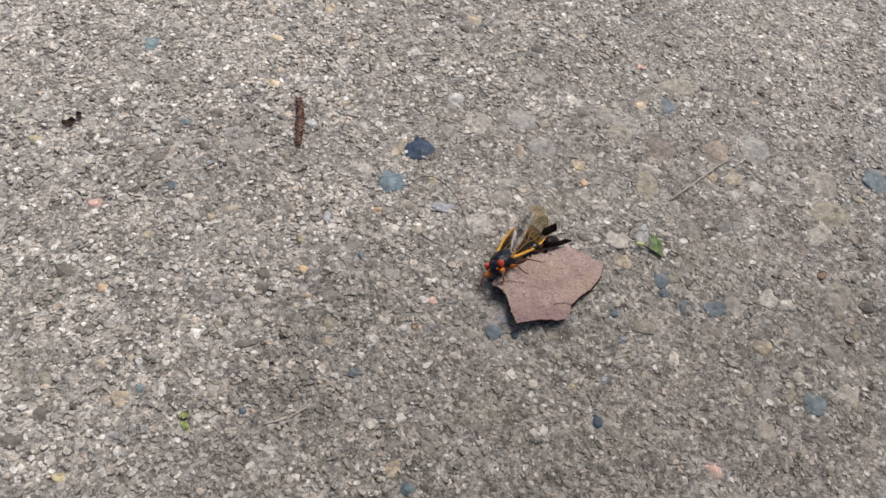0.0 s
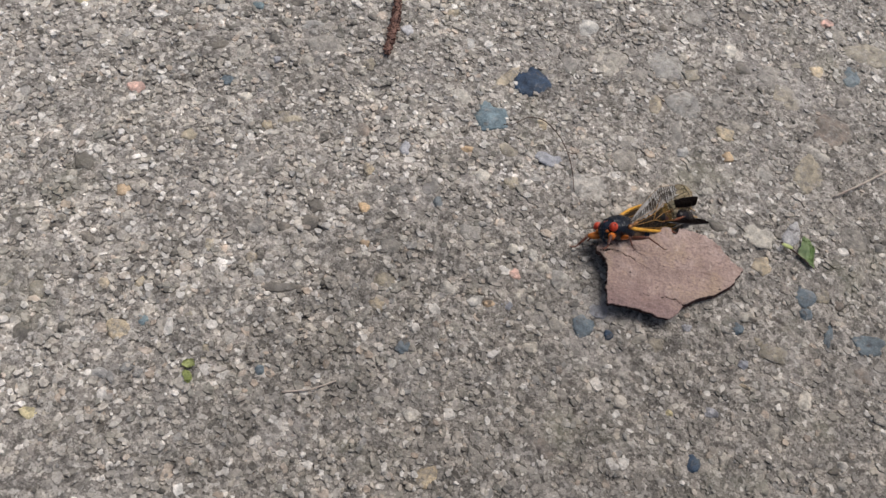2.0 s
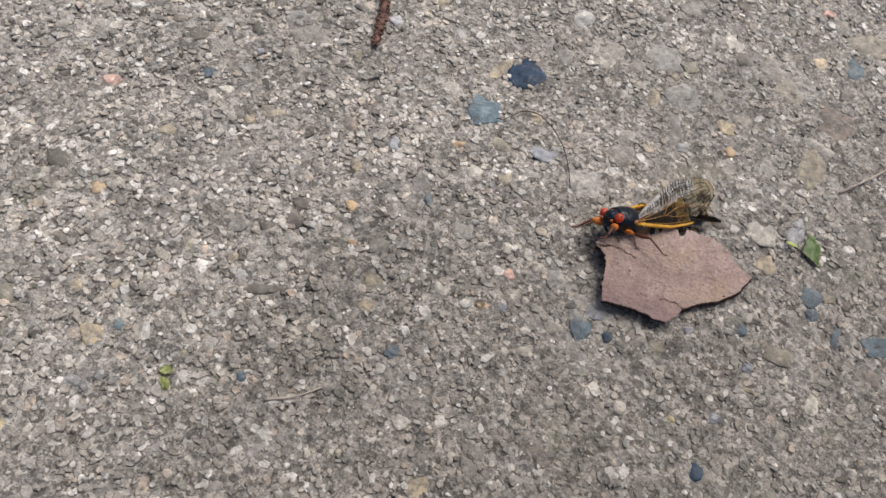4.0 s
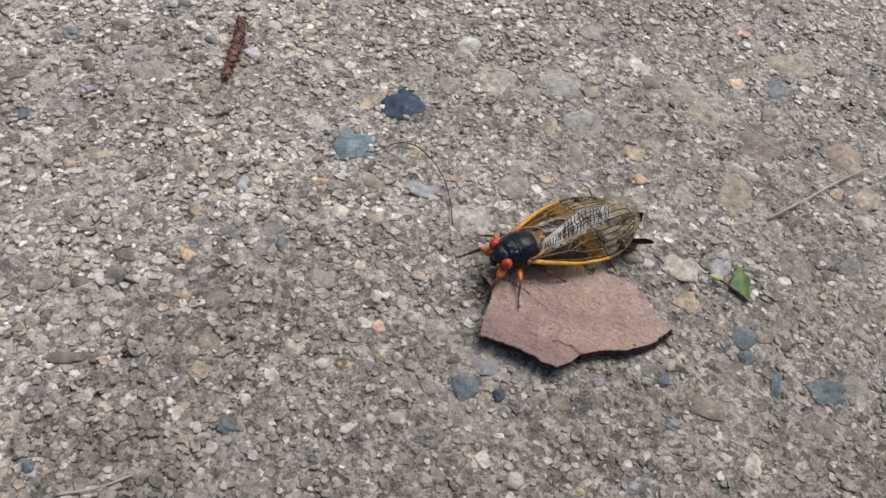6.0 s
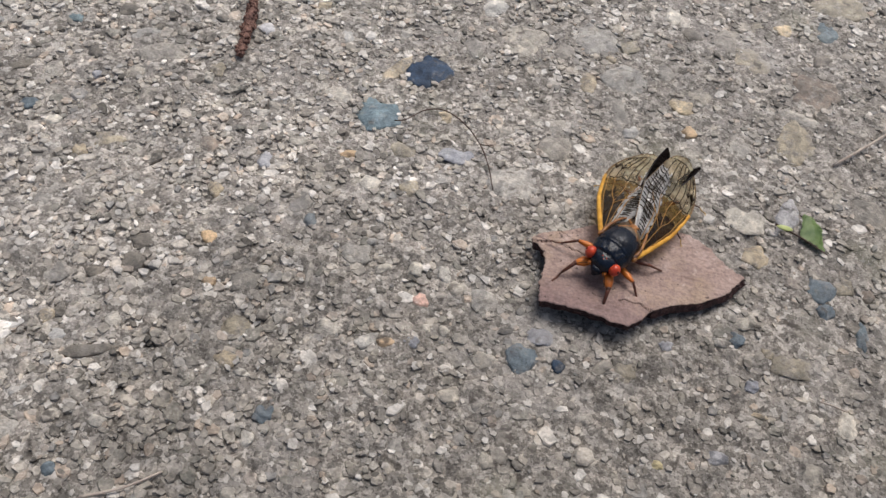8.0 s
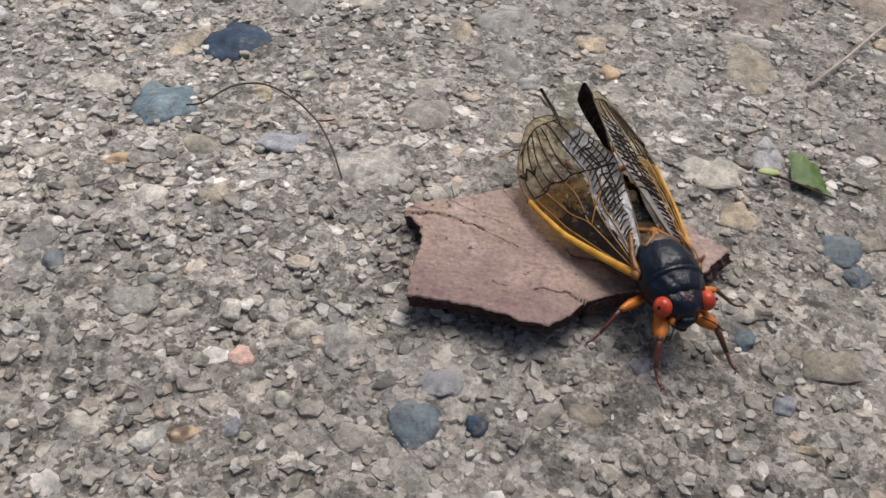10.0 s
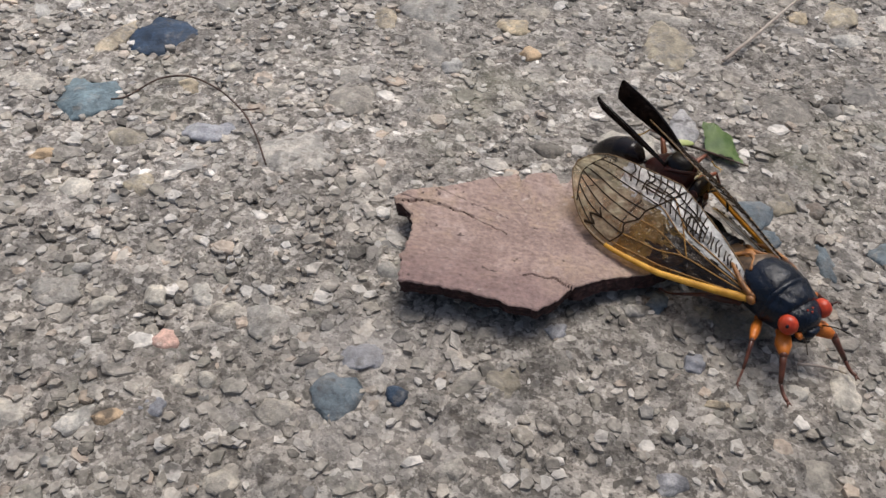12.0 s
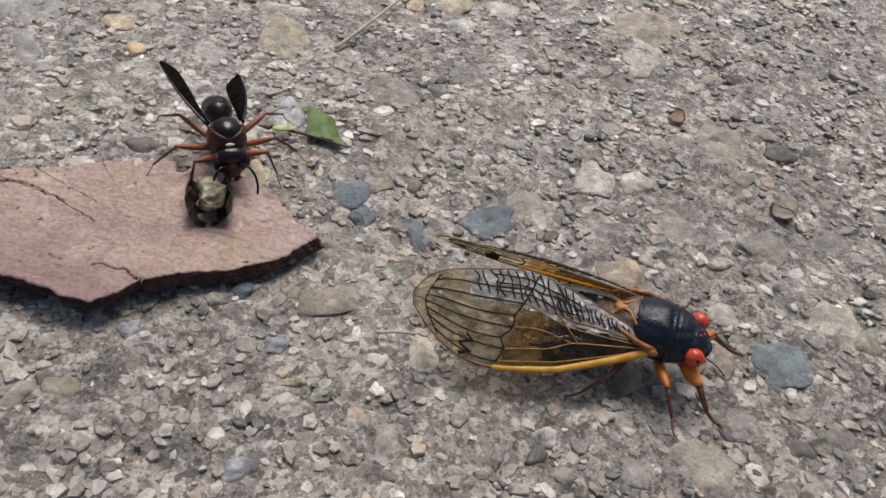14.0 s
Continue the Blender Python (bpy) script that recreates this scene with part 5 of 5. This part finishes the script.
# seconds; left wing: outward swing, lift, roof slope; right wing: the same
WING_ROWS = [
    (0, -0.0, 5.9, 75.4, 0.0, 14.0, -35.0), (0.5, -1.6, 9.7, 77.1, 0.0, 15.0, -35.0), (1, -4.6, 11.3, 79.1, 0.0, 16.0, -35.0), (1.5, -1.9, 8.9, 80.8, 0.0, 16.0, -35.0),
    (2, -1.4, 8.3, 81.7, 0.0, 16.0, -35.0), (4.5, 2.3, 19.8, 66.8, 3.0, 13.0, -24.0), (5, 7.9, 11.5, 71.3, 4.0, 12.0, -20.0), (5.5, 12.6, 10.4, 66.3, 8.0, 8.0, -8.0),
    (6, 8, -1, 32, 16, -8, 20), (6.5, 3, 0, 24, 22, -12, 16), (7, 1, -4, 22, 22, -13, 14), (9.3, -2, 2, 28, 22, -4, 22),
    (9.5, -2, 2, 28, 21, -5, 22), (10, 6, 0, 38, 16, -8, 38), (11, 4, 2, 46, 23, -1, 30), (12.5, 8, 0, 50, 20, -4, 34),
    (13, 4, -5, 52, 22, -5, 30), (14, 5, -7, 54, 18, -3, 38)]


def sway(t, pace, phase, reach):
    return reach * math.sin(2 * math.pi * (t * pace + phase))


def motions():
    for thing, rows in ((bark_chip, BARK_ROWS), (cicada, CICADA_ROWS), (wasp, WASP_ROWS)):
        walk(thing, [(t, at(*p)) for t, *p in rows])
    # the piece stays at the end of the abdomen until the wasp pulls it off
    walk(morsel, [(t, at(*p) @ at(-1.15, 0, 0.13)) for t, *p in CICADA_ROWS if t <= 12] + [(t, at(*p)) for t, *p in MORSEL_ROWS])
    walk(fore[1], [(t, at(0.25, 0.36, 0.62, -c, b, -a)) for t, a, b, c, *_ in WING_ROWS])
    walk(fore[-1], [(t, at(0.25, -0.36, 0.62, c, b, a)) for t, *_, a, b, c in WING_ROWS])
    walk(hind[1], [(t, at(-0.02, 0.27, 0.60, -c * 0.95, b, -a * 0.8 + 4)) for t, a, b, c, *_ in WING_ROWS])
    walk(hind[-1], [(t, at(-0.02, -0.27, 0.60, c * 0.95, b, a * 0.8 - 4)) for t, *_, a, b, c in WING_ROWS])
    steps = [0, 1, 2, 3, 4, 4.5, 5, 5.5, 6, 6.5, 7, 7.5, 8, 8.5] + [9 + 0.2 * k for k in range(26)]
    for n, (leg, hip, side) in enumerate(cicada_legs):
        walk(leg, [(t, at(*hip, 0, 0, sway(t, 0.9 if t > 8.9 else 0.25, n * 0.37, 14 if t > 8.9 else 6))) for t in steps])
    for n, (leg, hip, side) in enumerate(wasp_legs):
        walk(leg, [(t, at(*hip, side * min(9, max(0, 9 * (9 - t) / 3)), 0, sway(t, 0.3, n * 0.31, 7) + side * min(48, max(0, 48 * (7 - t) / 1.5)))) for t in steps])
    for s, wing in wasp_wings.items():
        last = (14, 8, -6, 25) if s > 0 else (14, 22, 10, 25)
        rows = ((0, 9, -4, 25), (5.5, 9, -4, 25), (6, 9, 4, 25), (7, 10, 8, 30), (8.3, 8, 0, 40), (9.5, 6, -8, 50), (10, 6, 8, 58), (10.5, 6, 10, 60), (11.5, 5, 12, 62), (12, 4, 22, 60), (12.5, 4, 26, 58), (13, 9, 26, 45), last)
        walk(wing, [(t, at(-0.02, 0.20 * s, 0.74, roll * s, lift, -s * out)) for t, out, lift, roll in rows])


motions()
